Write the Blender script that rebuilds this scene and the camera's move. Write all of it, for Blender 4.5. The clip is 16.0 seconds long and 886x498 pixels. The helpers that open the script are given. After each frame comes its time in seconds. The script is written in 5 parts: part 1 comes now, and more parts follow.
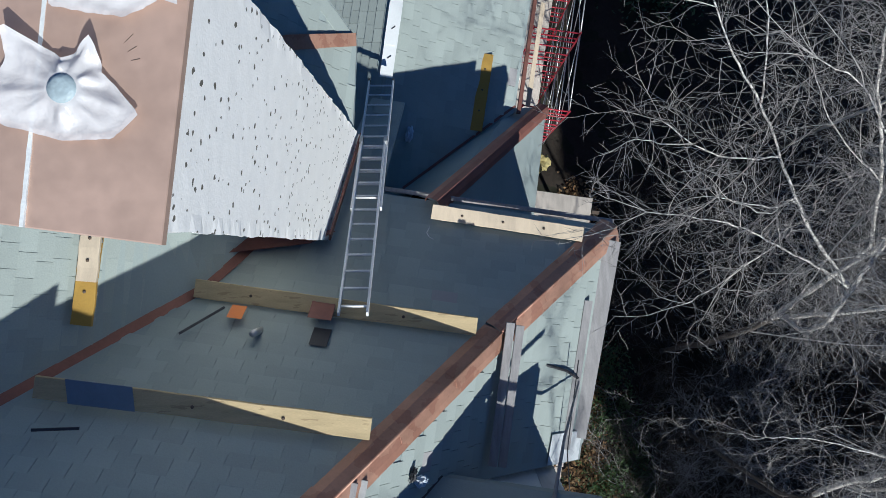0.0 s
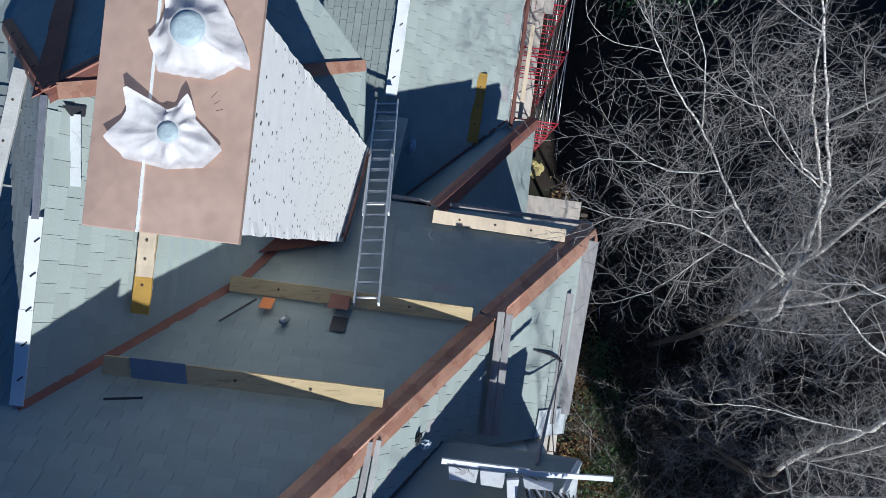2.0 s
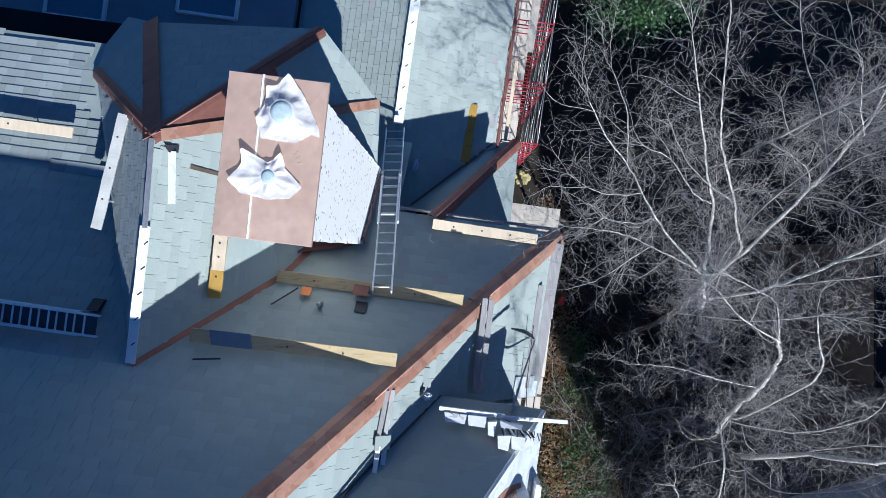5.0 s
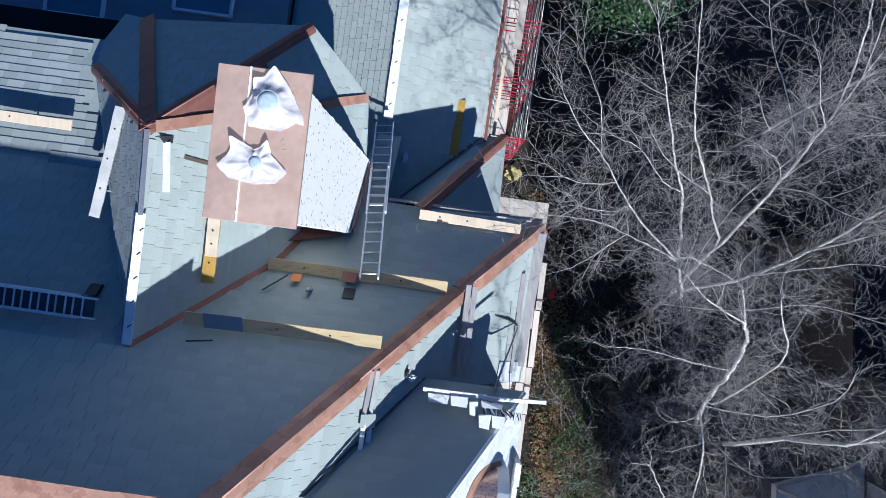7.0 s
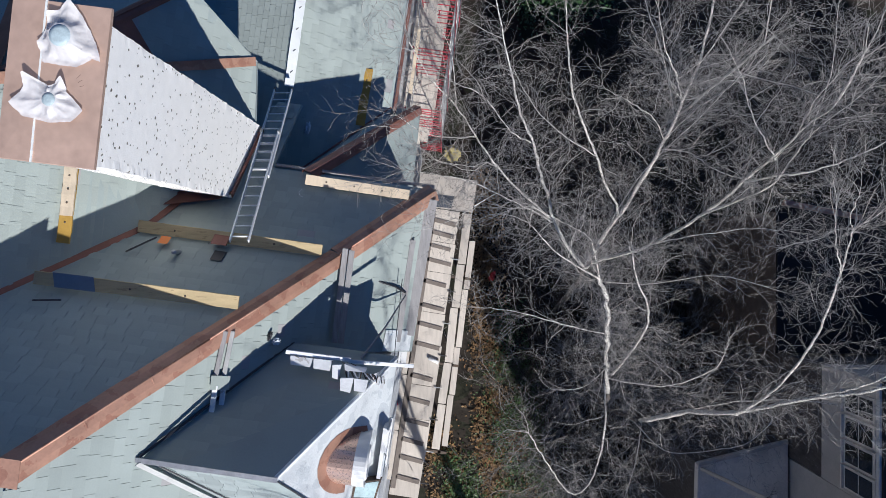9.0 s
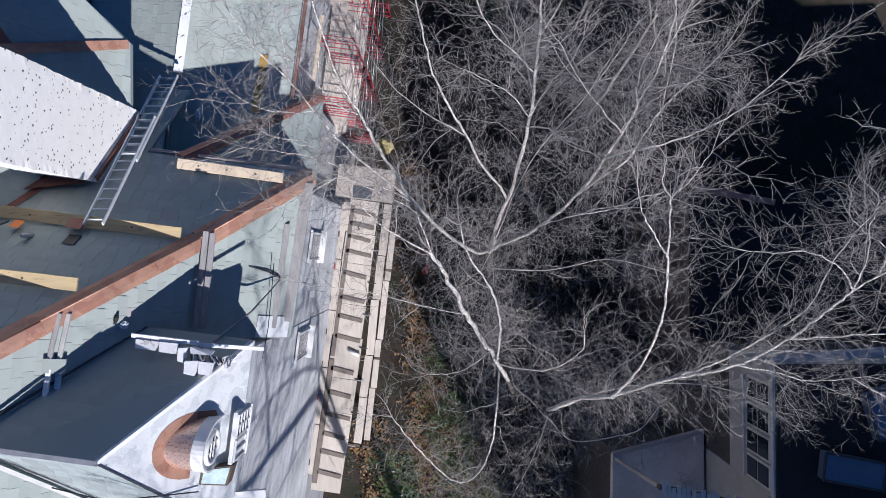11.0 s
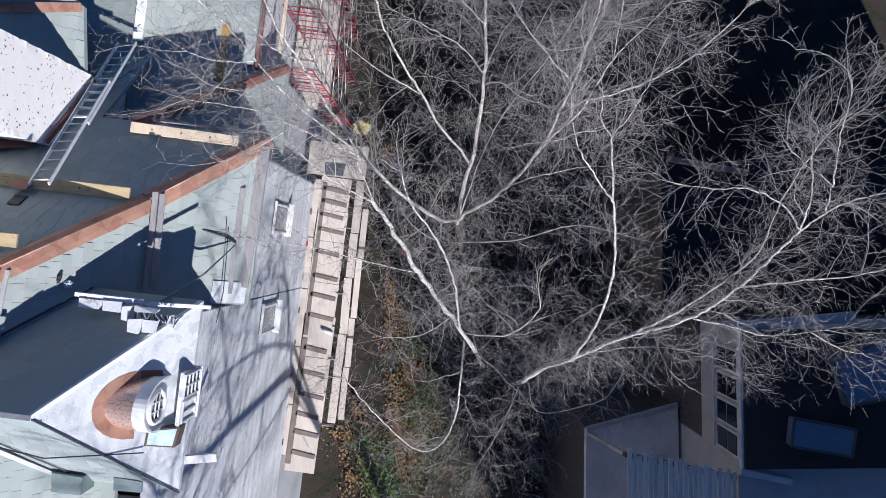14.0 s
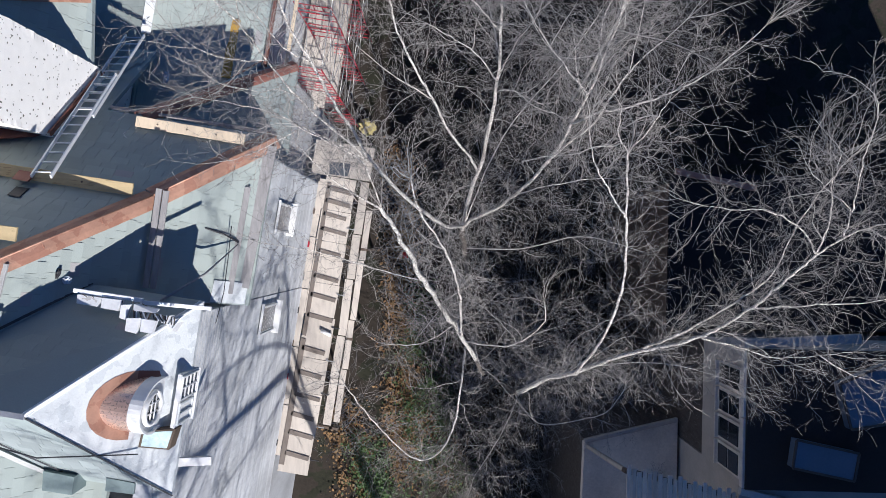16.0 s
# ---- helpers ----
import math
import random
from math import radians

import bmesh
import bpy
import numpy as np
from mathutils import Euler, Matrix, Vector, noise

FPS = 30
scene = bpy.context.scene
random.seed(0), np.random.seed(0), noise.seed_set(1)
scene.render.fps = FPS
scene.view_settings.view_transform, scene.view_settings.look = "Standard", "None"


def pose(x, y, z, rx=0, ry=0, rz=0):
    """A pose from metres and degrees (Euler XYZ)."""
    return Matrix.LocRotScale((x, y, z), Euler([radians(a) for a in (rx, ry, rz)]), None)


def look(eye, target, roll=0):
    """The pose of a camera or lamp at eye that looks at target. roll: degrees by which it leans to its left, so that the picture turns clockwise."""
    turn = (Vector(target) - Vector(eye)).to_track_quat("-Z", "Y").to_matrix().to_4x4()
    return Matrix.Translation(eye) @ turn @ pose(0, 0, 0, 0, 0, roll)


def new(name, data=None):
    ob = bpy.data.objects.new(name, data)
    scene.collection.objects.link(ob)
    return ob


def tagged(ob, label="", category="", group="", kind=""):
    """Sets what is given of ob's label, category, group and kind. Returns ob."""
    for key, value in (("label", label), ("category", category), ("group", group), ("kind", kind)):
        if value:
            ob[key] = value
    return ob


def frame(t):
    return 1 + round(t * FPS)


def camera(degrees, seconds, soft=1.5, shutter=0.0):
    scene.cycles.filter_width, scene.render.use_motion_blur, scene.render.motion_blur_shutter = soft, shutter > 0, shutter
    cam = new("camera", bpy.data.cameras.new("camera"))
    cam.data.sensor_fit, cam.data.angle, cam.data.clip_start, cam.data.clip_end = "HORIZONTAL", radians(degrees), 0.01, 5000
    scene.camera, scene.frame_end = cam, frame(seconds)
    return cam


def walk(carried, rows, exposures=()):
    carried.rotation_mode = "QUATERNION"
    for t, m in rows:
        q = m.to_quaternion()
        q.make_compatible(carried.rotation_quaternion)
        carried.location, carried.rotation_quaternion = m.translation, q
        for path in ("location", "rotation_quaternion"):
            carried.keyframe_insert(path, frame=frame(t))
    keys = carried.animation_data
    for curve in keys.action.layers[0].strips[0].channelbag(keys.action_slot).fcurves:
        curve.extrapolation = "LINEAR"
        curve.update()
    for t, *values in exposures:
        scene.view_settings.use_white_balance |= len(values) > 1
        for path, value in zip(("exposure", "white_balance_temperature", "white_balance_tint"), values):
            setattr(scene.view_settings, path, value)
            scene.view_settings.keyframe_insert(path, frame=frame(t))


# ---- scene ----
cam = camera(63.0, 16.0, soft=0.55)
PATH = [
    (0.0, 0.002, 0.002, 24.0, -0.17, 0.39, 0.4),
    (0.5, 0.002, -0.014, 24.26, -0.13, 0.38, 0.16),
    (1.0, 0.005, -0.027, 24.633, -0.04, 0.35, 0.11),
    (1.5, 0.015, -0.021, 25.121, -0.06, 0.36, 0.13),
    (2.0, 0.014, -0.028, 25.545, -0.02, 0.39, 0.15),
    (2.5, 0.014, -0.023, 26.134, -0.06, 0.33, 0.2),
    (3.0, 0.01, -0.015, 26.76, -0.05, 0.23, 0.24),
    (3.5, -0.0, -0.014, 27.355, -0.01, 0.14, 0.21),
    (4.0, 0.016, -0.008, 27.908, 0.01, 0.17, 0.22),
    (6.5, 0.103, -0.12, 29.418, -0.01, 0.21, 0.27),
    (7.0, 0.337, -0.244, 29.364, -0.01, 0.19, 0.29),
    (7.5, 0.752, -0.406, 29.274, -0.01, 0.13, 0.29),
    (8.0, 1.363, -0.62, 29.173, -0.04, 0.07, 0.31),
    (8.5, 2.062, -0.828, 29.075, -0.05, 0.04, 0.25),
    (9.0, 2.775, -0.97, 28.993, -0.04, 0.03, 0.24),
    (9.5, 3.486, -1.07, 28.916, 0.0, 0.06, 0.19),
    (10.0, 4.153, -1.203, 28.833, 0.2, -0.02, -0.01),
    (12.5, 6.417, -1.809, 28.572, 0.34, -0.09, -0.56),
    (13.0, 6.378, -1.994, 28.531, 0.35, -0.08, -0.62),
    (13.5, 6.312, -2.139, 28.513, 0.39, -0.12, -0.68),
    (14.0, 6.284, -2.234, 28.447, 0.39, -0.11, -0.71),
    (14.5, 6.241, -2.258, 28.272, 0.36, -0.12, -0.7),
    (15.0, 6.168, -2.216, 28.252, 0.33, -0.18, -0.71),
    (15.5, 6.139, -2.149, 28.246, 0.36, -0.15, -0.71),
    (16.0, 6.15, -2.086, 28.242, 0.39, -0.22, 1.34),
]
walk(cam, [(t, pose(x, y, z, rx, ry, rz)) for t, x, y, z, rx, ry, rz in PATH], [(0.0, -0.68, 4660, 5), (2.0, -0.59, 4600, 6), (4.0, -0.37, 4500, 6), (6.5, -0.18, 4440, 9), (8.0, -0.45, 4620, 9), (9.5, -0.58, 4790, 11), (12.5, -0.4, 4690, 17), (16.0, -0.38, 4810, 12)])
# ---------------- light ----------------
SUN = Vector((0.30, -0.67, 0.68)).normalized()
world = bpy.data.worlds.new("world")
scene.world = world
world.use_nodes = True
_n = world.node_tree.nodes
_sky = _n.new("ShaderNodeTexSky")
_sky.sky_type = "NISHITA"
_sky.sun_disc = False
_sky.sun_elevation = math.asin(SUN.z)
_sky.sun_rotation = math.atan2(SUN.x, SUN.y)
_sky.dust_density = 0.0
_sky.ozone_density = 10.0
world.node_tree.links.new(_sky.outputs["Color"], _n["Background"].inputs["Color"])
_n["Background"].inputs["Strength"].default_value = 0.069
_lamp = bpy.data.lights.new("sun", "SUN")
_lamp.energy = 9.7
_lamp.angle = radians(0.53)
_lamp.color = (1.0, 0.795, 0.55)
sun = new("sun", _lamp)
sun.matrix_world = look((0, 0, 60), Vector((0, 0, 60)) - SUN)

GROUND = -1.0
UX, UY = 0.991, -0.134
UP = Vector((0, 0, 1))


def W(a, b, z):
    """A place in the house's own frame: a along the main ridge, b across it."""
    return Vector((a * UX - b * UY, a * UY + b * UX, z))


# ---------------- materials ----------------
def mat(name, color, rough=0.8, metal=0.0, vary=0.15, scale=3.0, fine=40.0, bump=0.15, spots=None, pieces=0.0, second=None, stretch=None, spec=0.5):
    """A surface with variation at two scales, fine relief and, for pieces, a tone of its own for each."""
    m = bpy.data.materials.new(name)
    m.use_nodes = True
    t = m.node_tree
    nd, ln = t.nodes, t.links
    p = nd["Principled BSDF"]
    p.inputs["Metallic"].default_value = metal
    p.inputs["Specular IOR Level"].default_value = spec
    co = nd.new("ShaderNodeTexCoord")
    src = co.outputs["Object"]
    if stretch:
        mp = nd.new("ShaderNodeMapping")
        mp.inputs["Scale"].default_value = stretch
        ln.new(src, mp.inputs["Vector"])
        src = mp.outputs["Vector"]

    def noise_node(s, detail):
        n = nd.new("ShaderNodeTexNoise")
        n.inputs["Scale"].default_value = s
        n.inputs["Detail"].default_value = detail
        ln.new(src, n.inputs["Vector"])
        return n.outputs["Fac"]

    def math_node(op, a, b):
        n = nd.new("ShaderNodeMath")
        n.operation = op
        for i, v in enumerate((a, b)):
            if isinstance(v, (int, float)):
                n.inputs[i].default_value = v
            else:
                ln.new(v, n.inputs[i])
        return n.outputs[0]

    big, small = noise_node(scale, 4.0), noise_node(fine, 3.0)
    f = math_node("ADD", math_node("MULTIPLY", big, 0.65), math_node("MULTIPLY", small, 0.35))
    f = math_node("MULTIPLY", math_node("SUBTRACT", f, 0.5), 4.0 * vary)
    f = math_node("ADD", f, 1.0)
    if pieces:
        oi, ge = nd.new("ShaderNodeObjectInfo"), nd.new("ShaderNodeNewGeometry")
        r = math_node("FRACT", math_node("ADD", oi.outputs["Random"], ge.outputs["Random Per Island"]), 0.0)
        f = math_node("MULTIPLY", f, math_node("ADD", math_node("MULTIPLY", math_node("SUBTRACT", r, 0.5), 2 * pieces), 1.0))
    rgb = nd.new("ShaderNodeRGB")
    rgb.outputs[0].default_value = (*color, 1)
    base = rgb.outputs[0]
    if second:
        mx = nd.new("ShaderNodeMix")
        mx.data_type = "RGBA"
        mx.inputs[6].default_value = (*color, 1)
        mx.inputs[7].default_value = (*second[0], 1)
        if pieces:
            pick = math_node("GREATER_THAN", r, 1.0 - second[1])
        else:
            pick = math_node("MULTIPLY", math_node("GREATER_THAN", noise_node(scale * 1.7, 5.0), 1.0 - second[1]), 0.8)
        ln.new(pick, mx.inputs[0])
        base = mx.outputs[2]
    hs = nd.new("ShaderNodeMix")
    hs.data_type = "RGBA"
    hs.blend_type = "MULTIPLY"
    hs.inputs[0].default_value = 1.0
    cb = nd.new("ShaderNodeCombineColor")
    for k in range(3):
        ln.new(f, cb.inputs[k])
    ln.new(base, hs.inputs[6])
    ln.new(cb.outputs[0], hs.inputs[7])
    out = hs.outputs[2]
    if spots:
        vo = nd.new("ShaderNodeTexVoronoi")
        vo.inputs["Scale"].default_value = spots[1]
        ln.new(src, vo.inputs["Vector"])
        edge = math_node("ADD", math_node("MULTIPLY", noise_node(spots[1] * 2, 2.0), spots[2]), -0.28 * spots[2])
        sp = nd.new("ShaderNodeMix")
        sp.data_type = "RGBA"
        ln.new(out, sp.inputs[6])
        sp.inputs[7].default_value = (*spots[0], 1)
        ln.new(math_node("LESS_THAN", vo.outputs["Distance"], edge), sp.inputs[0])
        out = sp.outputs[2]
    ln.new(out, p.inputs["Base Color"])
    rr = math_node("ADD", math_node("MULTIPLY", math_node("SUBTRACT", small, 0.5), 0.3), rough)
    ln.new(rr, p.inputs["Roughness"])
    if bump:
        bp = nd.new("ShaderNodeBump")
        bp.inputs["Strength"].default_value = bump
        bp.inputs["Distance"].default_value = 0.02
        ln.new(math_node("ADD", small, math_node("MULTIPLY", big, 0.6)), bp.inputs["Height"])
        ln.new(bp.outputs["Normal"], p.inputs["Normal"])
    return m


M_DECKING = mat("roof_decking", (0.32, 0.365, 0.355), 0.85, vary=0.12, scale=1.2)
M_SHINGLE = mat("grey_green_shingle", (0.345, 0.385, 0.362), 0.85, vary=0.16, scale=0.9, fine=60, pieces=0.07, second=((0.34, 0.33, 0.33), 0.008))
M_SHINGLE_DK = mat("weathered_shingle", (0.30, 0.335, 0.335), 0.85, vary=0.22, scale=0.8, fine=60, pieces=0.14)
M_TERRACE = mat("pale_terrace_paving", (0.66, 0.6, 0.52), 0.85, vary=0.3, scale=1.2, fine=18)
M_UNDER = mat("white_underlayment", (0.78, 0.80, 0.80), 0.6, vary=0.08, scale=2.0, fine=30, bump=0.1)
M_COPPER = mat("new_copper", (0.42, 0.245, 0.17), 0.55, 0.3, vary=0.28, scale=2.2, fine=25, bump=0.06, second=((0.34, 0.175, 0.12), 0.45))
M_POLISHED = mat("bright_copper", (0.66, 0.47, 0.37), 0.3, 0.6, vary=0.2, scale=2.5, fine=30, bump=0.04)
M_COPPER_DK = mat("browned_copper", (0.22, 0.10, 0.075), 0.55, 0.3, vary=0.3, scale=2.5, fine=30, bump=0.06)
M_COPPER_RED = mat("red_brown_copper", (0.33, 0.155, 0.12), 0.5, 0.3, vary=0.3, scale=2.5, fine=25, bump=0.06)
M_CAP = mat("cap_copper", (0.51, 0.365, 0.285), 0.5, 0.25, vary=0.2, scale=1.6, fine=9, bump=0.05)
M_STUCCO = mat("white_pitted_stucco", (0.95, 0.935, 0.90), 0.9, vary=0.05, scale=5.0, fine=45, bump=0.1, spots=((0.13, 0.12, 0.10), 9.0, 0.7))
M_PLASTIC = mat("milky_plastic_sheet", (0.78, 0.765, 0.765), 0.35, vary=0.1, scale=4, fine=16, bump=0.35)
M_POT = mat("pale_blue_pot", (0.42, 0.50, 0.53), 0.5, vary=0.3, scale=9, fine=40, bump=0.2)
M_SEAM = mat("white_sealant", (0.72, 0.74, 0.73), 0.6, vary=0.2, scale=9, fine=50)
M_ALU = mat("worn_aluminium", (0.80, 0.81, 0.82), 0.45, 0.1, vary=0.12, scale=8, fine=60)
M_PLANK = mat("scaffold_plank_wood", (0.50, 0.40, 0.22), 0.8, vary=0.25, scale=2.0, fine=30, bump=0.25, stretch=(1, 6, 6), second=((0.34, 0.26, 0.14), 0.38))
# Yellow paint, dimmed so that its colour carries the shade on the planks.
M_YELLOW = mat("shade_dimmed_yellow_wood", (0.38, 0.24, 0.04), 0.7, vary=0.2, scale=4, fine=40)
M_PALE = mat("pale_new_wood", (0.62, 0.52, 0.38), 0.8, vary=0.16, scale=2.5, fine=35, stretch=(5, 1, 5), bump=0.2)
M_DECKWOOD = mat("weathered_deck_wood", (0.52, 0.47, 0.41), 0.85, vary=0.2, scale=1.8, fine=28, stretch=(6, 1, 6), bump=0.25, pieces=0.12)
M_OLD = mat("old_grey_wood", (0.32, 0.31, 0.31), 0.9, vary=0.3, scale=2.5, fine=30, stretch=(7, 1, 7), bump=0.3)
M_BLEACHED = mat("bleached_grey_wood", (0.46, 0.46, 0.45), 0.85, vary=0.25, scale=2.5, fine=30, bump=0.25)
M_WASHED = mat("whitewashed_shingle_front", (0.62, 0.645, 0.655), 0.8, vary=0.14, scale=1.5, fine=25, bump=0.25, second=((0.5, 0.53, 0.55), 0.45))
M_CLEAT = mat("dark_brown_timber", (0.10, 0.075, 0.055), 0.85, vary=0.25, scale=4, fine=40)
# Grey-brown for the bars that stand in for shadows on the platform.
M_RAILSHADE = mat("rail_shadow_brown", (0.165, 0.14, 0.12), 0.85, vary=0.25, scale=4, fine=40)
M_PAINT = mat("white_paint_on_wood", (0.78, 0.78, 0.77), 0.6, vary=0.08, scale=3, fine=40, bump=0.15)
M_PEEL = mat("peeling_white_paint", (0.78, 0.79, 0.80), 0.7, vary=0.15, scale=3, fine=20, bump=0.3, second=((0.5, 0.48, 0.46), 0.34))
M_SIDING = mat("pale_grey_siding", (0.58, 0.595, 0.61), 0.75, vary=0.3, scale=1.1, fine=14, pieces=0.16, bump=0.35, second=((0.45, 0.46, 0.48), 0.3), stretch=(1, 1, 0.35))
M_RED = mat("red_scaffold_steel", (0.42, 0.03, 0.05), 0.45, 0.2, vary=0.2, scale=8, fine=40)
M_STEEL = mat("galvanised_steel", (0.55, 0.55, 0.55), 0.4, 0.8, vary=0.2, scale=8, fine=40)
M_DARK = mat("black_plastic", (0.03, 0.03, 0.035), 0.5, vary=0.2)
M_BAG = mat("crumpled_white_bag", (0.6, 0.64, 0.7), 0.5, vary=0.25, scale=9, fine=30)
M_ORANGE = mat("orange_wrapper", (0.75, 0.24, 0.05), 0.6, vary=0.1)
M_REDBAG = mat("red_plastic", (0.6, 0.05, 0.04), 0.5, vary=0.1)
# Soil colour is darkened to carry part of the shade below the trees.
M_GROUND = mat("shade_dark_litter_soil", (0.036, 0.03, 0.024), 0.95, vary=0.5, scale=0.6, fine=9, bump=0.8, second=((0.024, 0.026, 0.016), 0.45), spec=0.2)
M_LEAF = mat("fallen_oak_leaves", (0.24, 0.16, 0.075), 0.85, vary=0.2, scale=3, fine=20, pieces=0.4, second=((0.2, 0.12, 0.05), 0.4))
M_IVY = mat("ivy_leaves", (0.07, 0.115, 0.035), 0.38, vary=0.2, scale=4, fine=20, pieces=0.4)
M_EVERGREEN = mat("dark_evergreen_leaves", (0.035, 0.07, 0.022), 0.4, vary=0.2, scale=4, fine=20, pieces=0.45)
M_BARK = mat("white_birch_bark", (0.66, 0.63, 0.575), 0.7, vary=0.5, scale=14, fine=40, bump=0.5, spots=((0.05, 0.042, 0.038), 16.0, 0.98), second=((0.24, 0.21, 0.185), 0.47), stretch=(1, 1, 2.0))
M_TWIG = mat("grey_birch_twigs", (0.272, 0.255, 0.235), 0.75, vary=0.2, scale=2, fine=10, bump=0, pieces=0.45)
# Furrowed bark, darkened to carry the shade on low trunks and walls.
M_SHADEBARK = mat("shade_dark_furrowed_bark", (0.075, 0.063, 0.054), 0.9, vary=0.5, scale=6, fine=30, bump=0.7, second=((0.16, 0.145, 0.13), 0.35), stretch=(2, 2, 0.6))
M_BRANCH = mat("pale_birch_branches", (0.46, 0.44, 0.40), 0.7, vary=0.3, scale=6, fine=20, bump=0.2, pieces=0.2, second=((0.3, 0.27, 0.24), 0.25))
M_BRUSH = mat("brown_brush_twigs", (0.062, 0.052, 0.042), 0.85, vary=0.2, scale=2, fine=10, bump=0, pieces=0.4)
# Near-black with little sheen: part of the shade is put into this colour.
M_ROOFDK = mat("shade_dark_roofing", (0.026, 0.025, 0.026), 0.85, vary=0.25, scale=0.8, fine=20, spec=0.08)
M_NROOF = mat("dark_brown_felt_roof", (0.056, 0.043, 0.035), 0.9, vary=0.25, scale=0.8, fine=20, spec=0.1)
# Pale grey of the unseen shade blocks, light so that they bounce skylight.
M_BLOCKWALL = mat("shade_block_bounce_grey", (0.6, 0.6, 0.59), 0.8, vary=0.14, scale=1.5, fine=20, pieces=0.06)
M_NTRIM = mat("dull_grey_window_trim", (0.62, 0.57, 0.5), 0.7, vary=0.25, scale=3, fine=20)
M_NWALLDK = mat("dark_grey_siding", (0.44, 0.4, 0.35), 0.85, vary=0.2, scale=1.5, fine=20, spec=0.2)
M_NBOARD = mat("weathered_brown_boards", (0.78, 0.65, 0.5), 0.85, vary=0.25, scale=3, fine=25, stretch=(6, 1, 6), pieces=0.15)
M_RUSTBOARD = mat("red_brown_timber", (0.32, 0.18, 0.125), 0.8, vary=0.15, scale=3, fine=25)
M_STONE = mat("yellowish_stone", (0.42, 0.36, 0.15), 0.9, vary=0.3, scale=4, fine=20, bump=0.5)
M_SKYPANE = mat("blue_skylight_plastic", (0.17, 0.19, 0.22), 0.5, vary=0.15, scale=2, fine=20)
# Pane colour: the sky's reflection is put in as grey.
M_PANEGREY = mat("sky_reflection_grey", (0.2, 0.205, 0.22), 0.25, vary=0.3, scale=1.5, fine=12)
M_PALEPANE = mat("pale_teal_pane", (0.48, 0.6, 0.61), 0.3, vary=0.25, scale=4, fine=20)
M_SLATE = mat("blue_grey_roofing", (0.26, 0.285, 0.31), 0.75, vary=0.25, scale=0.8, fine=20)
M_DARKBLUE = mat("plain_dark_blue", (0.07, 0.08, 0.10), 0.8, vary=0.2, scale=3, fine=20)
M_BOXGREEN = mat("grey_green_metal", (0.2, 0.25, 0.25), 0.6, vary=0.2, scale=4, fine=25)
M_TARP = mat("dark_patch_tarp", (0.16, 0.2, 0.26), 0.5, vary=0.15, scale=3, fine=20)

M_GLASS = bpy.data.materials.new("window_glass")
M_GLASS.use_nodes = True
_p = M_GLASS.node_tree.nodes["Principled BSDF"]
_p.inputs["Base Color"].default_value = (0.02, 0.025, 0.03, 1)
_p.inputs["Roughness"].default_value = 0.08
_p.inputs["Specular IOR Level"].default_value = 0.7


M_PLASTIC.node_tree.nodes["Principled BSDF"].inputs["Alpha"].default_value = 0.74


# ---------------- builders ----------------
def mesh_ob(name, verts, faces, material, parent=None, label="", category="", kind="", group="", smooth=False):
    me = bpy.data.meshes.new(name)
    me.from_pydata([tuple(v) for v in verts], [], faces)
    me.materials.append(material)
    if smooth:
        me.polygons.foreach_set("use_smooth", [True] * len(me.polygons))
    me.update()
    ob = new(name, me)
    ob.parent = parent
    return tagged(ob, label, category, group, kind)


def part(name, bm, material, parent, label=""):
    me = bpy.data.meshes.new(name)
    bm.to_mesh(me)
    bm.free()
    me.materials.append(material)
    ob = new(name, me)
    ob.parent = parent
    return tagged(ob, label)


def thing(name, label, category, group="", kind=""):
    return tagged(new(name), label, category, group, kind)


def slab_data(pts, thick):
    n = len(pts)
    vs = [Vector(p) for p in pts] + [Vector(p) - Vector((0, 0, thick)) for p in pts]
    fs = [tuple(range(n)), tuple(range(2 * n - 1, n - 1, -1))]
    fs += [(i, i + n, (i + 1) % n + n, (i + 1) % n) for i in range(n)]
    return vs, fs


def slab(name, pts, material, thick=0.12, parent=None, label="", category="", kind="", group=""):
    """A flat polygon with a thickness downwards."""
    vs, fs = slab_data(pts, thick)
    return mesh_ob(name, vs, fs, material, parent, label, category, kind, group)


def bar_data(c0, c1, width, height, side=None, chamfer=0.0):
    """A bar from c0 to c1 with chamfered edges; side: the way its width lies."""
    c0, c1 = Vector(c0), Vector(c1)
    d = (c1 - c0).normalized()
    s = Vector(side) if side else d.cross(UP)
    s = s - d * s.dot(d)
    s = s.normalized() if s.length > 1e-4 else Vector((1, 0, 0))
    h = s.cross(d)
    w, t = width / 2, height / 2
    c = chamfer or min(width, height) * 0.12
    ring = [(-w + c, -t), (w - c, -t), (w, -t + c), (w, t - c), (w - c, t), (-w + c, t), (-w, t - c), (-w, -t + c)]
    vs = [p + s * i + h * j for p in (c0, c1) for i, j in ring]
    fs = [tuple(range(7, -1, -1)), tuple(range(8, 16))] + [(k, (k + 1) % 8, (k + 1) % 8 + 8, k + 8) for k in range(8)]
    return vs, fs


def bar(name, c0, c1, width, height, material, parent=None, label="", category="", side=None, kind="", group=""):
    vs, fs = bar_data(c0, c1, width, height, side)
    return mesh_ob(name, vs, fs, material, parent, label, category, kind, group)


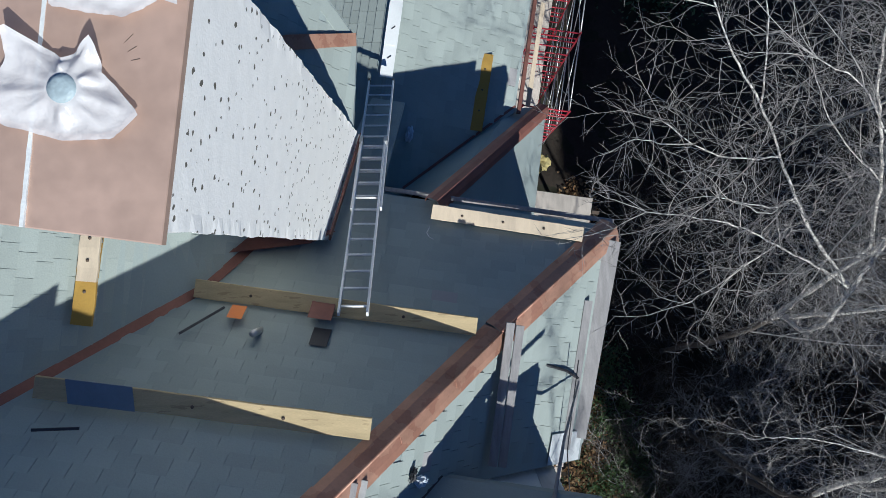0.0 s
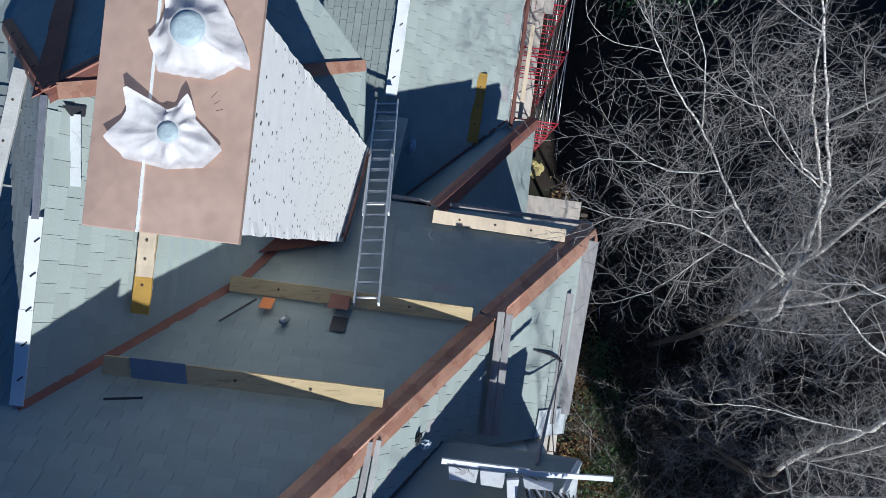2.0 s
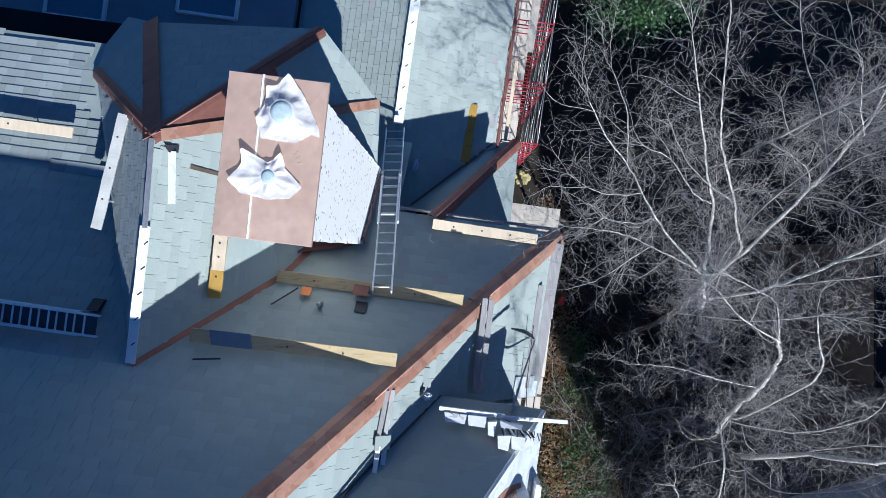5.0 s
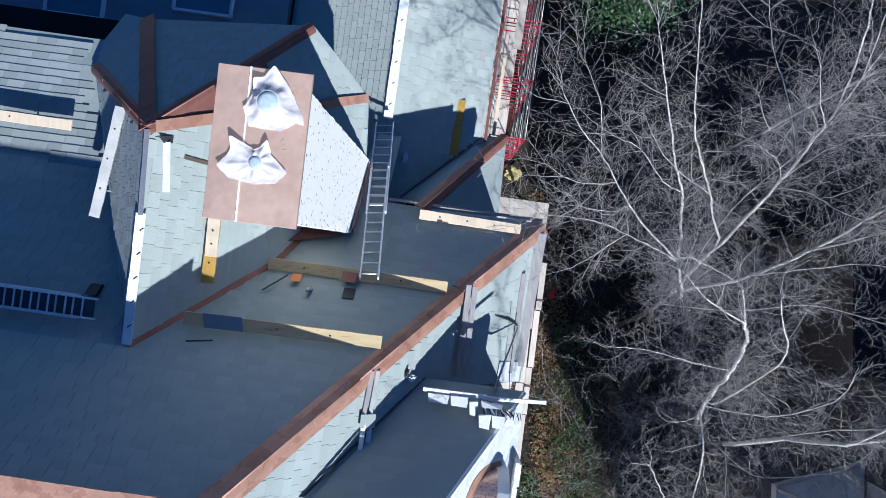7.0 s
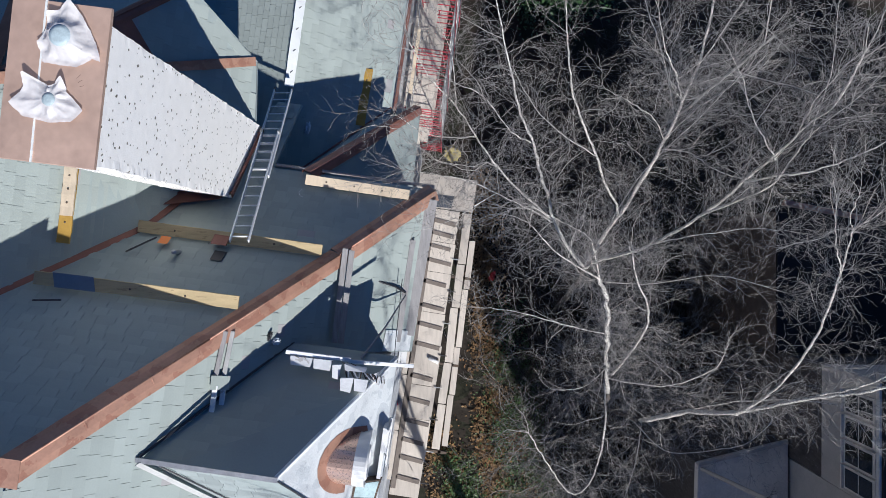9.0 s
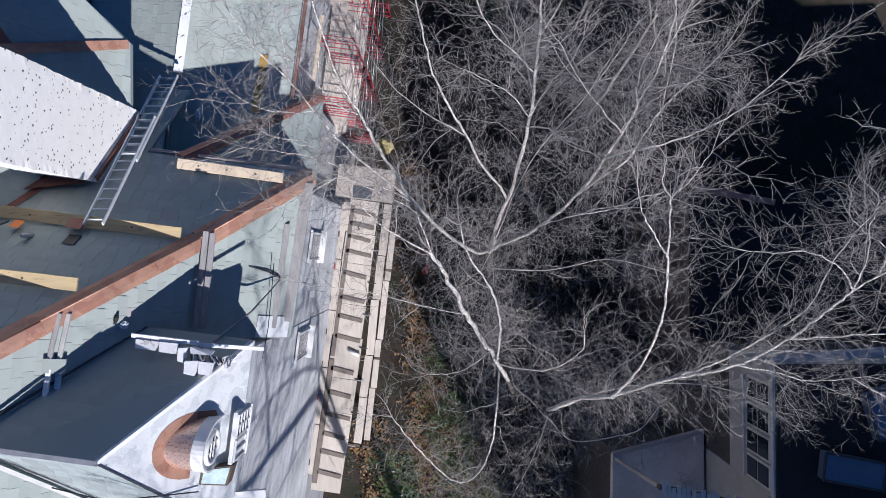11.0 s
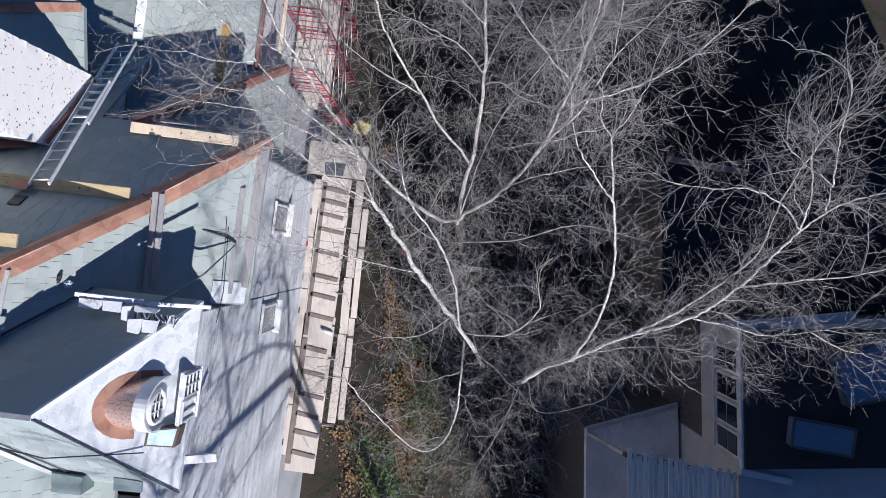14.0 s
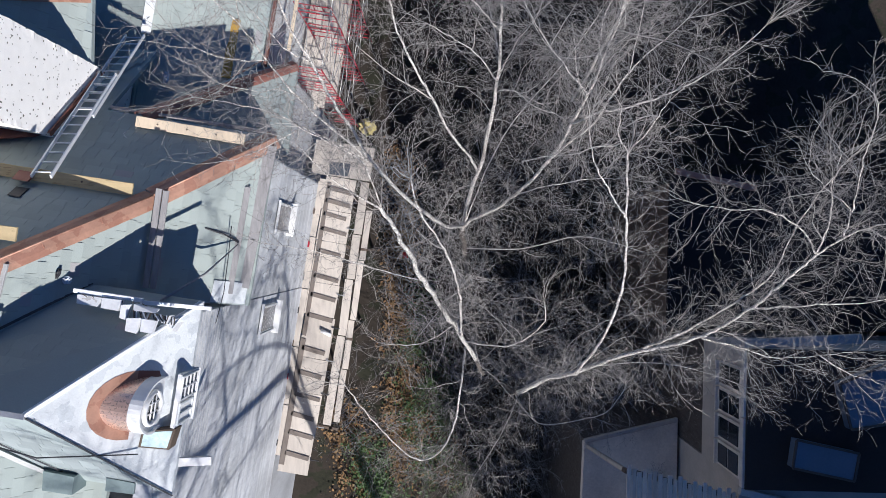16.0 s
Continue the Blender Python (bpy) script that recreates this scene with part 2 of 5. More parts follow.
def tube_data(pts, radii, sides=6, closed=True):
    """A tapered tube along a line of points."""
    vs, fs = [], []
    n = len(pts)
    pts = [Vector(p) for p in pts]
    for i, p in enumerate(pts):
        d = (pts[min(i + 1, n - 1)] - pts[max(i - 1, 0)]).normalized()
        s = d.cross(Vector((0.3, 0.2, 0.93)))
        s = s.normalized() if s.length > 1e-3 else d.orthogonal().normalized()
        h = s.cross(d)
        for k in range(sides):
            q = 2 * math.pi * k / sides
            vs.append(p + (s * math.cos(q) + h * math.sin(q)) * radii[i])
    for i in range(n - 1):
        for k in range(sides):
            j = (k + 1) % sides
            fs.append((i * sides + k, i * sides + j, (i + 1) * sides + j, (i + 1) * sides + k))
    if closed:
        fs.append(tuple(range(sides - 1, -1, -1)))
        fs.append(tuple(range((n - 1) * sides, n * sides)))
    return vs, fs


def tube(name, pts, radius, material, parent=None, label="", category="", sides=8, kind="", group=""):
    rr = radius if isinstance(radius, (list, tuple)) else [radius] * len(pts)
    vs, fs = tube_data(pts, rr, sides)
    return mesh_ob(name, vs, fs, material, parent, label, category, kind, group, smooth=True)


class Pile:
    """Many small pieces joined into one mesh."""

    def __init__(self):
        self.v, self.f = [], []

    def add(self, vs, fs):
        o = len(self.v)
        self.v.extend(vs)
        self.f.extend(tuple(i + o for i in f) for f in fs)

    def done(self, name, material, parent=None, label="", category="", kind="", smooth=False):
        return mesh_ob(name, self.v, self.f, material, parent, label, category, kind, smooth=smooth)


def inside(x, y, poly):
    hit = False
    for (x0, y0), (x1, y1) in zip(poly, poly[1:] + poly[:1]):
        if (y0 > y) != (y1 > y) and x < (x1 - x0) * (y - y0) / (y1 - y0) + x0:
            hit = not hit
    return hit


def frame_of(pts):
    """Across, down the slope and the upward normal of a roof plane."""
    n = Vector((0, 0, 0))
    for i in range(len(pts)):
        p, q = pts[i], pts[(i + 1) % len(pts)]
        n += Vector(p).cross(Vector(q))
    n.normalize()
    if n.z < 0:
        n.negate()
    h = UP.cross(n).normalized()
    return h, h.cross(n) if h.cross(n).z < 0 else -h.cross(n), n


def shingle_mesh(width, expo, lift):
    """One shingle: it lies under the course above and stands up a little at its butt."""
    w, up = width / 2, expo * 1.2
    vs = [(-w, 0, lift), (w, 0, lift), (w, up, 0.003), (-w, up, 0.003), (-w, 0, -0.004), (w, 0, -0.004)]
    return vs, [(0, 1, 2, 3), (4, 5, 1, 0), (4, 0, 3), (5, 2, 1)]


SHINGLES = {}


def shingled(roof, pts, material, expo=0.185, width=0.30, parts=0, near=None, seed=1, lift=0.014):
    """Courses of shingles over a roof plane. Those nearest to near are pieces of their own, the rest are joined."""
    rnd = random.Random(seed)
    pts = [Vector(p) for p in pts]
    h, d, n = frame_of(pts)
    o = pts[0]
    flat = [((p - o).dot(h), (p - o).dot(d)) for p in pts]
    x0, x1 = min(p[0] for p in flat), max(p[0] for p in flat)
    y0, y1 = min(p[1] for p in flat), max(p[1] for p in flat)
    spots, row = [], 0
    y = y0 + expo
    while y < y1 + expo * 0.5:
        x = x0 - width * (row * 0.5 % 1.0) - rnd.random() * 0.1
        while x < x1 + width:
            k = rnd.randrange(4)
            wd = width * (0.8 + 0.13 * k)
            if all(inside(x + wd * u, y - expo * v, flat) for u, v in ((0.02, 0.03), (0.98, 0.03), (0.04, 0.9), (0.96, 0.9))):
                spots.append((x + wd / 2, y + rnd.uniform(-0.006, 0.006), k, rnd.uniform(-0.006, 0.006)))
            x += wd
        y += expo
        row += 1
    at = near or sum(pts, Vector()) / len(pts)
    spots.sort(key=lambda s: (o + h * s[0] + d * s[1] - at).length)
    pile = Pile()
    for i, (sx, sy, k, turn) in enumerate(spots):
        m = Matrix((h, -d, n)).transposed().to_4x4()
        m.translation = o + h * sx + d * sy + n * 0.004
        m = m @ Matrix.Rotation(turn, 4, "Z")
        key = (k, width, expo, lift, material.name)
        if i < parts:
            if key not in SHINGLES:
                vs, fs = shingle_mesh(width * (0.8 + 0.13 * k) - 0.006, expo, lift)
                me = bpy.data.meshes.new("shingle")
                me.from_pydata(vs, [], fs)
                me.materials.append(material)
                SHINGLES[key] = me
            ob = new("shingle", SHINGLES[key])
            ob.parent = roof
            ob.matrix_basis = m
        else:
            vs, fs = shingle_mesh(width * (0.8 + 0.13 * k) - 0.006, expo, lift)
            pile.add([m @ Vector(v) for v in vs], fs)
    if pile.v:
        pile.done("shingle_courses", material, roof, kind="stuff")


def roof_plane(name, pts, label, material=M_SHINGLE, thick=0.14, **shingle):
    ob = slab(name, pts, M_DECKING, thick, None, label, "roof", "structure")
    shingled(ob, pts, material, **shingle)
    return ob


def hip_cap(label, p, q, wing_a, wing_b, width, material, seams=4, category="flashing", name="copper_hip_cap", up=0.08):
    """A folded copper cap along a hip: two wings and a standing roll, with lapped joints."""
    ob = thing(name, label, category)
    p, q = Vector(p), Vector(q)
    d = (q - p).normalized()
    lift = Vector((0, 0, up))
    for i, wing in enumerate((wing_a, wing_b)):
        w = Vector(wing)
        w = (w - d * w.dot(d)).normalized() * width
        n = d.cross(w).normalized()
        if n.z < 0:
            n = -n
        vs = []
        steps = 10
        for s in range(steps + 1):
            c = p.lerp(q, s / steps) + lift
            e = 0.006 * math.sin(s * 2.7 + i)
            vs += [c, c + w * (0.55 + e) + n * 0.012, c + w * (1 + 2 * e) - n * 0.006, c + w * (1 + 2 * e) - n * 0.07]
        fs = [(s * 4 + k, s * 4 + k + 1, s * 4 + k + 5, s * 4 + k + 4) for s in range(steps) for k in range(3)]
        mesh_ob("wing", vs, fs, material, ob)
        for s in range(1, seams):
            c = p.lerp(q, s / seams) + lift
            bar("lap_joint", c + n * 0.008, c + w * 0.5 + n * 0.014, 0.02, 0.008, material, ob, side=d)
    tube("roll", [p + lift, q + lift], 0.018, material, ob)
    return ob


def strip(name, p, q, width, material, label, category, lift=0.03, side=None, thick=0.012):
    """A long sheet laid along a line, a little wavy at its edges."""
    ob = thing(name, label, category)
    p, q = Vector(p), Vector(q)
    n = max(4, int((q - p).length / 0.6))
    s = Vector(side).normalized() if side else (q - p).cross(UP).normalized()
    for k in range(n):
        a, b = p.lerp(q, k / n), p.lerp(q, (k + 1) / n + 0.015)
        up = Vector((0, 0, lift + (0.004 if k % 2 else 0)))
        mesh_ob("sheet", *bar_data(a + up, b + up, width * (1 + 0.04 * math.sin(k * 2.3)), thick, side=s), material, ob)
    return ob


# ---------------- the ground ----------------
def ground_z(x, y):
    near = max(0.0, 1 - max(abs(x - 8), abs(y)) / 26)
    return GROUND + near * (0.7 * noise.noise(Vector((x * 0.17, y * 0.17, 1.3))))


def build_ground():
    """One sheet, rolling a little near the house, flat out to the horizon."""
    xs = [-400, -120, -60, -30] + [-20 + k for k in range(0, 52)] + [40, 60, 120, 400]
    vs = []
    for y in xs:
        for x in xs:
            vs.append((x, y, ground_z(x, y)))
    n = len(xs)
    fs = [(j * n + i, j * n + i + 1, (j + 1) * n + i + 1, (j + 1) * n + i) for j in range(n - 1) for i in range(n - 1)]
    mesh_ob("ground", vs, fs, M_GROUND, None, "bare soil with rotting leaf litter, darkened for shade", "ground", "structure", smooth=True)


build_ground()

# ---------------- the house: walls ----------------
def wall_block(name, a0, a1, b0, b1, top, label, material=M_SIDING, thick=0.3, low=GROUND - 0.6):
    """Four walls with thickness round a rectangle in the house's frame."""
    vs, fs = [], []
    for (p, q, r, s) in ((a0, b0, a1, b0 + thick), (a0, b1 - thick, a1, b1), (a0, b0 + thick, a0 + thick, b1 - thick), (a1 - thick, b0 + thick, a1, b1 - thick)):
        v, f = slab_data([W(p, q, top), W(r, q, top), W(r, s, top), W(p, s, top)], top - low)
        fs += [tuple(i + len(vs) for i in g) for g in f]
        vs += v
    return mesh_ob(name, vs, fs, material, None, label, "wall", "structure")


wall_main = wall_block("wall_main", -13.5, 2.0, -13, 0.45, 12.75, "pale grey weathered clapboard walls of a tall house")
wall_block("wall_wing", -7.0, -3.3, -2.2, 3.3, 11.9, "pale clapboard walls of the gabled wing")
wall_block("wall_north", -4.4, 0.75, 0.46, 15, 8.9, "pale clapboard walls of the lower north wing")
tall_wall = slab("wall_east_tall", [W(2.02, -3.05, 15.55), W(2.02, -13, 15.55), W(1.73, -13, 15.55), W(1.73, -3.05, 15.55)], M_SIDING, 16.8, None, "pale weathered clapboard wall rising into the dormer", "wall", "structure")
wall_block("wall_corner", -0.4, 1.5, 0.47, 3.0, 8.6, "pale clapboard walls under the corner roof")


def clapboards(wall, a, b0, b1, z0, z1):
    """Lapped boards on the east front."""
    z = z0
    while z < z1:
        p, q = W(a, b0, z), W(a, b1, z)
        out = W(1, 0, 0) - W(0, 0, 0)
        h = 0.16
        vs = [p + out * 0.035, q + out * 0.035, q + out * 0.012 + UP * h, p + out * 0.012 + UP * h, p, q, q + UP * h, p + UP * h]
        fs = [(0, 1, 2, 3), (5, 4, 7, 6), (4, 5, 1, 0), (4, 0, 3, 7), (1, 5, 6, 2), (3, 2, 6, 7)]
        mesh_ob("clapboard", vs, fs, M_SIDING, wall)
        z += h


clapboards(wall_main, 2.002, -3.04, 0.4, 4.4, 12.3)
clapboards(tall_wall, 2.022, -13, -3.06, 4.4, 15.4)


def east_window(a, b, z, width, height, label):
    """A tall window in the east front: casing, head, sill and one pane, sky-grey by colour."""
    ob = thing("tall_window", label, "window", "windows of the east front")
    o = W(a, b, z)
    along = W(0, 1, 0)
    out = W(1, 0, 0)
    w, h = width / 2, height / 2
    for s in (-1, 1):
        bar("casing", o + along * s * (w + 0.05) - UP * h + out * 0.05, o + along * s * (w + 0.05) + UP * h + out * 0.05, 0.06, 0.05, M_PAINT, ob, side=along)
    bar("head", o - along * (w + 0.13) + UP * (h + 0.06) + out * 0.06, o + along * (w + 0.13) + UP * (h + 0.06) + out * 0.06, 0.06, 0.06, M_PAINT, ob, side=UP)
    bar("sill", o - along * (w + 0.15) - UP * (h + 0.05) + out * 0.1, o + along * (w + 0.15) - UP * (h + 0.05) + out * 0.1, 0.2, 0.06, M_PAINT, ob, side=out)
    vs, fs = bar_data(o - UP * h + out * 0.03, o + UP * h + out * 0.03, 2 * w, 0.012, side=along)
    mesh_ob("pane", vs, fs, M_PANEGREY, ob, "pane with the sky's reflection put into its grey")


east_window(2.03, -0.96, 8.77, 0.62, 1.5, "tall white-framed window with a grey pane in pale boards")
east_window(2.06, -3.67, 8.90, 0.62, 1.5, "lower white-framed window with a grey pane in pale boards")

# ---------------- the house: roofs ----------------
HIP_TOP, HIP_END = (-2.49, -4.34, 19.3), (2.53, 0.68, 12.76)


def on_hip(b):
    """The place on the main hip at b."""
    return (-2.49 + (b + 4.34), b)


h2, h3 = on_hip(-2.63), on_hip(-1.0)
Z2, Z3 = 16.84, 14.5
roof_plane("roof_main_top", [W(-14, -4.34, 19.3), W(*HIP_TOP), W(*h2, Z2), W(-14, -2.63, Z2)], "steep blue-grey shingled slope in shade", seed=11, lift=0.007, parts=250, near=W(-3.0, -3.5, 18))
roof_plane("roof_main_middle", [W(-4.85, -2.63, Z2), W(*h2, Z2), W(*h3, Z3), W(-3.1, -1.0, Z3)], "steep shaded shingled slope with scaffold planks", seed=12, parts=120, lift=0.007, near=W(-1.5, -1.8, 15.8))
roof_plane("roof_main_lower", [W(-3.1, -1.0, Z3), W(*h3, Z3), W(*HIP_END), W(-1.15, 0.68, 12.76), W(-1.15, 2.5, 10.8), W(-1.75, 2.5, 10.8), W(-1.9, 1.2, 12.2)], "easier shaded shingled slope under a ladder", seed=13, parts=120, lift=0.007, near=W(-0.5, -0.2, 13.8))
roof_plane("roof_main_east", [W(*HIP_TOP), W(*h2, Z2), W(*h3, Z3), W(0.85, -13, Z3), W(-2.49, -13, 19.3)], "steep sunlit grey-green shingled east slope", seed=14, parts=150, near=W(0.2, -2.0, 15.4))
roof_plane("roof_eaves_east", [W(*h3, Z3), W(*HIP_END), W(2.49, -2.98, 12.76), W(0.85, -2.98, Z3)], "sunlit grey-green shingled slope down to the east eaves", seed=34, parts=290, near=W(1.6, -1.4, 13.8))
roof_plane("roof_left_upper", [W(-14, -2.63, Z2), W(-4.95, -2.63, Z2), W(-6.6, 0.5, 14.2), W(-14, 0.5, 14.2)], "shaded blue-grey shingled slope beside the wing", seed=15, lift=0.007, parts=200, near=W(-7.5, -1.2, 15.8))
roof_plane("roof_left_lower", [W(-14, 0.5, 14.2), W(-6.6, 0.5, 14.2), W(-7.9, 2.72, 13.35), W(-7.95, 3.42, 13.0), W(-14, 3.42, 13.0)], "flatter shingled slope with straight thick courses", M_SHINGLE_DK, seed=16, parts=160, near=W(-8.6, 2.0, 13.8), expo=0.2, width=0.36, lift=0.03)
RIDGE_A, PEAK = (-4.85, -2.63, 16.86), (-4.98, 1.17, 16.95)
EAVE_T, EAVE_R = (-3.0, 4.04, 14.25), (-1.87, 3.03, 12.72)
roof_plane("roof_wing_east", [W(*RIDGE_A), W(*PEAK), W(*EAVE_T), W(*EAVE_R), W(-1.75, 1.6, 12.55), W(-2.45, 0.05, 13.5), W(-3.1, -1.0, 14.5)], "sunlit pale grey-green shingled slope of the wing", seed=17, parts=290, near=W(-3.8, 0.4, 15.4))
roof_plane("roof_wing_west", [W(*RIDGE_A), W(*PEAK), W(-7.9, 2.72, 13.35)], "grey stippled shingled west slope of the wing", M_SHINGLE_DK, seed=18, parts=120, near=W(-5.8, 0.6, 16), lift=0.022, width=0.22)
roof_plane("roof_wing_west_foot", [W(*RIDGE_A), W(-7.9, 2.72, 13.35), W(-6.6, 0.5, 14.3)], "grey stippled foot of the wing's west slope", M_SHINGLE_DK, seed=28, parts=60, lift=0.022, width=0.22)
roof_plane("roof_wing_north", [W(*PEAK), W(-6.81, 3.9, 13.5), W(*EAVE_T)], "shaded deep blue-grey north hip of the wing", seed=19, lift=0.007, parts=130)
roof_plane("roof_wing_corner", [W(*PEAK), W(-7.9, 2.72, 13.35), W(-6.81, 3.9, 13.5)], "shaded blue-grey hip slope beside a dark copper strip", seed=20, parts=60)
slab("roof_wing_foot", [W(-7.9, 2.72, 13.35), W(-7.95, 3.42, 13.0), W(-7.6, 4.1, 12.9), W(-6.81, 3.9, 13.5)], M_SHINGLE, 0.12, None, "shaded foot of the hip slope", "roof", "structure")
roof_plane("roof_north_east", [W(-1.6, 0.5, 10.55), W(-1.6, 15, 10.55), W(1.02, 15, 9.28), W(0.95, 2.9, 9.3), W(-0.6, 1.35, 10.07), W(-1.0, 0.5, 10.25)], "low sunlit shingled slope with branch shadows", seed=21, parts=120, near=W(-0.4, 4, 10))
roof_plane("roof_north_west", [W(-1.6, 0.5, 10.55), W(-1.6, 15, 10.55), W(-4.8, 15, 9.0), W(-4.8, 0.5, 9.0)], "low sunlit shingled slope with neat courses", seed=22, parts=200, near=W(-2.0, 4.5, 10.3), expo=0.19, width=0.28, lift=0.02)
slab("roof_corner_north", [W(-0.25, 0.66, 12.9), W(1.68, 3.3, 8.35), W(0.9, 3.05, 8.9), W(-1.05, 0.95, 10.2)], M_SHINGLE, 0.1, None, "narrow shaded steep shingled slope", "roof", "structure")
roof_plane("roof_corner_east", [W(-0.25, 0.66, 12.9), W(1.68, 3.3, 8.35), W(1.78, 0.55, 8.2), W(-0.1, 0.5, 12.8)], "steep shingled corner slope half in shade", seed=24, parts=60)

slab("roof_main_south", [W(-14, -4.4, 19.26), W(-2.52, -4.4, 19.26), W(-2.52, -13, 19.2), W(-14, -13, 19.2)], M_SHINGLE, 0.14, None, "flat grey-green roof deck behind the main ridge", "roof", "structure")
# gabled dormer on the east slope
DR0, DR1 = (-1.35, -4.5, 17.68), (0.8, -4.5, 17.78)
DC, DS = (2.3, -2.76, 15.26), (2.3, -6.24, 15.26)
roof_plane("roof_dormer_north", [W(*DR0), W(*DR1), W(*DC), W(0.29, -2.76, 15.26)], "dark shaded north slope of the large dormer", seed=25, parts=90, lift=0.004)
slab("roof_dormer_front", [W(*DR1), W(*DC), W(*DS)], M_WASHED, 0.12, None, "steep dormer hip under bright white underlayment", "roof", "structure")
roof_plane("roof_dormer_south", [W(*DR0), W(*DR1), W(*DS), W(0.29, -6.24, 15.26)], "sunlit grey-green south slope of the large dormer", M_SHINGLE_DK, seed=26, parts=90)
slab("wall_dormer", [W(2.045, -3.06, 15.6), W(2.045, -5.9, 15.6), W(0.4, -5.9, 15.6), W(0.4, -3.06, 15.6)], M_PAINT, 2.9, None, "white painted dormer walls in full sun", "wall", "structure")
# ---------------- copper and trims ----------------
east, north = W(1, 0, 0), W(0, 1, 0)
hip_cap("white underlay folded over the dormer's shaded hip", W(*DR1), W(*DC), W(0, 1, -1.44), W(1, 0, -1.7), 0.06, M_UNDER, seams=2, category="underlay", name="hip_underlay", up=0.03)
slab("copper_sheet", [W(*PEAK) + UP * 0.06, W(-3.69, 3.04, 15.27), W(-3.2, 2.2, 14.6), W(-4.6, 1.33, 16.5)], M_COPPER_DK, 0.012, None, "brown copper sheet folded below the wing's peak", "flashing")
hip_cap("broad new copper cap down the upper main hip", W(*HIP_TOP), W(*h2, Z2), W(0, 1, -1.36), W(1, 0, -1.36), 0.26, M_COPPER, seams=3)
hip_cap("broad new copper cap down the middle of the main hip", W(*h2, Z2), W(*h3, Z3), W(0, 1, -1.5), W(1, 0, -1.45), 0.26, M_COPPER, seams=3)
hip_cap("broad new copper cap at the foot of the main hip", W(*h3, Z3), W(*HIP_END), W(0, 1, -1.05), W(1, 0, -1.05), 0.26, M_COPPER, seams=3)
hip_cap("browned copper cap along the corner hip", W(-0.25, 0.66, 13.03), W(1.68, 3.3, 8.4), W(-0.9, 0.4, -0.6), W(0.6, -0.9, -0.6), 0.2, M_COPPER_RED, seams=3)
hip_cap("brown copper cap down the wing's north hip", W(*PEAK), W(*EAVE_T), W(-0.4, 1, -1), W(1, -0.2, -1.2), 0.16, M_COPPER_DK)
hip_cap("dull brown copper cap down the wing's north-west hip", W(*PEAK), W(-7.9, 2.72, 13.38), W(0, 1, -1), W(-0.6, -0.8, -0.8), 0.15, M_COPPER_DK)
strip("copper_valley", W(-4.85, -2.63, 16.84), W(-3.1, -1.0, 14.5), 0.14, M_COPPER_DK, "narrow browned copper valley between two slopes", "flashing", 0.05)
strip("copper_valley", W(-3.1, -1.0, 14.5), W(-2.45, 0.05, 13.5), 0.14, M_COPPER_DK, "narrow browned copper valley running to the chimney", "flashing", 0.05)
strip("copper_valley", W(*PEAK), W(-6.81, 3.9, 13.5), 0.34, M_COPPER_DK, "wide dark copper valley on the north hip", "flashing", 0.05)
strip("copper_valley", W(-1.0, 0.98, 10.25), W(0.92, 3.0, 9.25), 0.05, M_COPPER_DK, "thin dark copper valley at the corner roof", "flashing", 0.06)
strip("copper_valley", W(-4.85, -2.63, 16.84), W(-6.6, 0.5, 14.25), 0.12, M_OLD, "thin dark valley lining beside the wing", "flashing", 0.05)
strip("copper_flashing", W(-4.85, 1.2, 16.88), W(-1.9, 2.95, 12.8), 0.2, M_COPPER, "new copper flashing strip across the pale slope", "flashing", 0.08, side=W(0.3, 1, -0.3))
strip("ridge_underlay", W(-4.86, -2.6, 16.9), W(-4.9, -0.35, 16.95), 0.17, M_UNDER, "white printed underlay strip along an unfinished ridge", "underlay", 0.0)
strip("ridge_flashing", W(-4.9, -0.35, 16.95), W(-4.97, 1.1, 16.99), 0.09, M_STEEL, "grey metal strip along the ridge", "flashing", 0.02)
strip("ridge_underlay", W(-1.58, 2.95, 10.6), W(-1.58, 15, 10.6), 0.24, M_UNDER, "white printed underlay strip along the low ridge", "underlay", 0.0)
strip("main_ridge_copper", W(-14, -4.34, 19.32), W(-2.45, -4.34, 19.32), 0.4, M_COPPER, "broad copper sheet along the main ridge", "flashing", 0.1)
strip("dormer_ridge_flashing", W(-1.4, -4.5, 17.78), W(0.8, -4.5, 17.81), 0.08, M_STEEL, "thin pale metal flashing on the dormer ridge", "flashing", 0.0)
strip("valley_flashing", W(-1.35, -4.45, 17.75), W(0.29, -2.76, 15.3), 0.045, M_DARK, "thin black flashing in the dormer valley", "flashing", 0.02)
strip("valley_flashing", W(-1.35, -4.55, 17.75), W(0.29, -6.24, 15.3), 0.09, M_BLEACHED, "pale bare lining in the dormer's south valley", "flashing", 0.05)
strip("valley_edge", W(-1.2, -4.5, 17.7), W(0.45, -6.0, 15.6), 0.025, M_DARK, "thin black edge beside the copper valley", "flashing", 0.04)
strip("hip_flashing", W(0.8, -4.5, 17.8), W(2.3, -6.24, 15.3), 0.028, M_DARK, "thin black edge along the dormer's sunny hip", "flashing", 0.01)
slab("open_hole", [W(-4.83, 1.06, 16.86), W(-4.66, 1.1, 16.63), W(-4.66, 0.98, 16.63), W(-4.76, 0.95, 16.76)], M_DARK, 0.02, None, "small torn dark hole in the sheathing", "hole")
slab("open_hole", [W(-4.5, 0.82, 16.4), W(-4.14, 0.79, 15.9), W(-4.14, 0.72, 15.9), W(-4.5, 0.75, 16.4)], M_CLEAT, 0.02, None, "dark slit where shingles are missing", "hole")
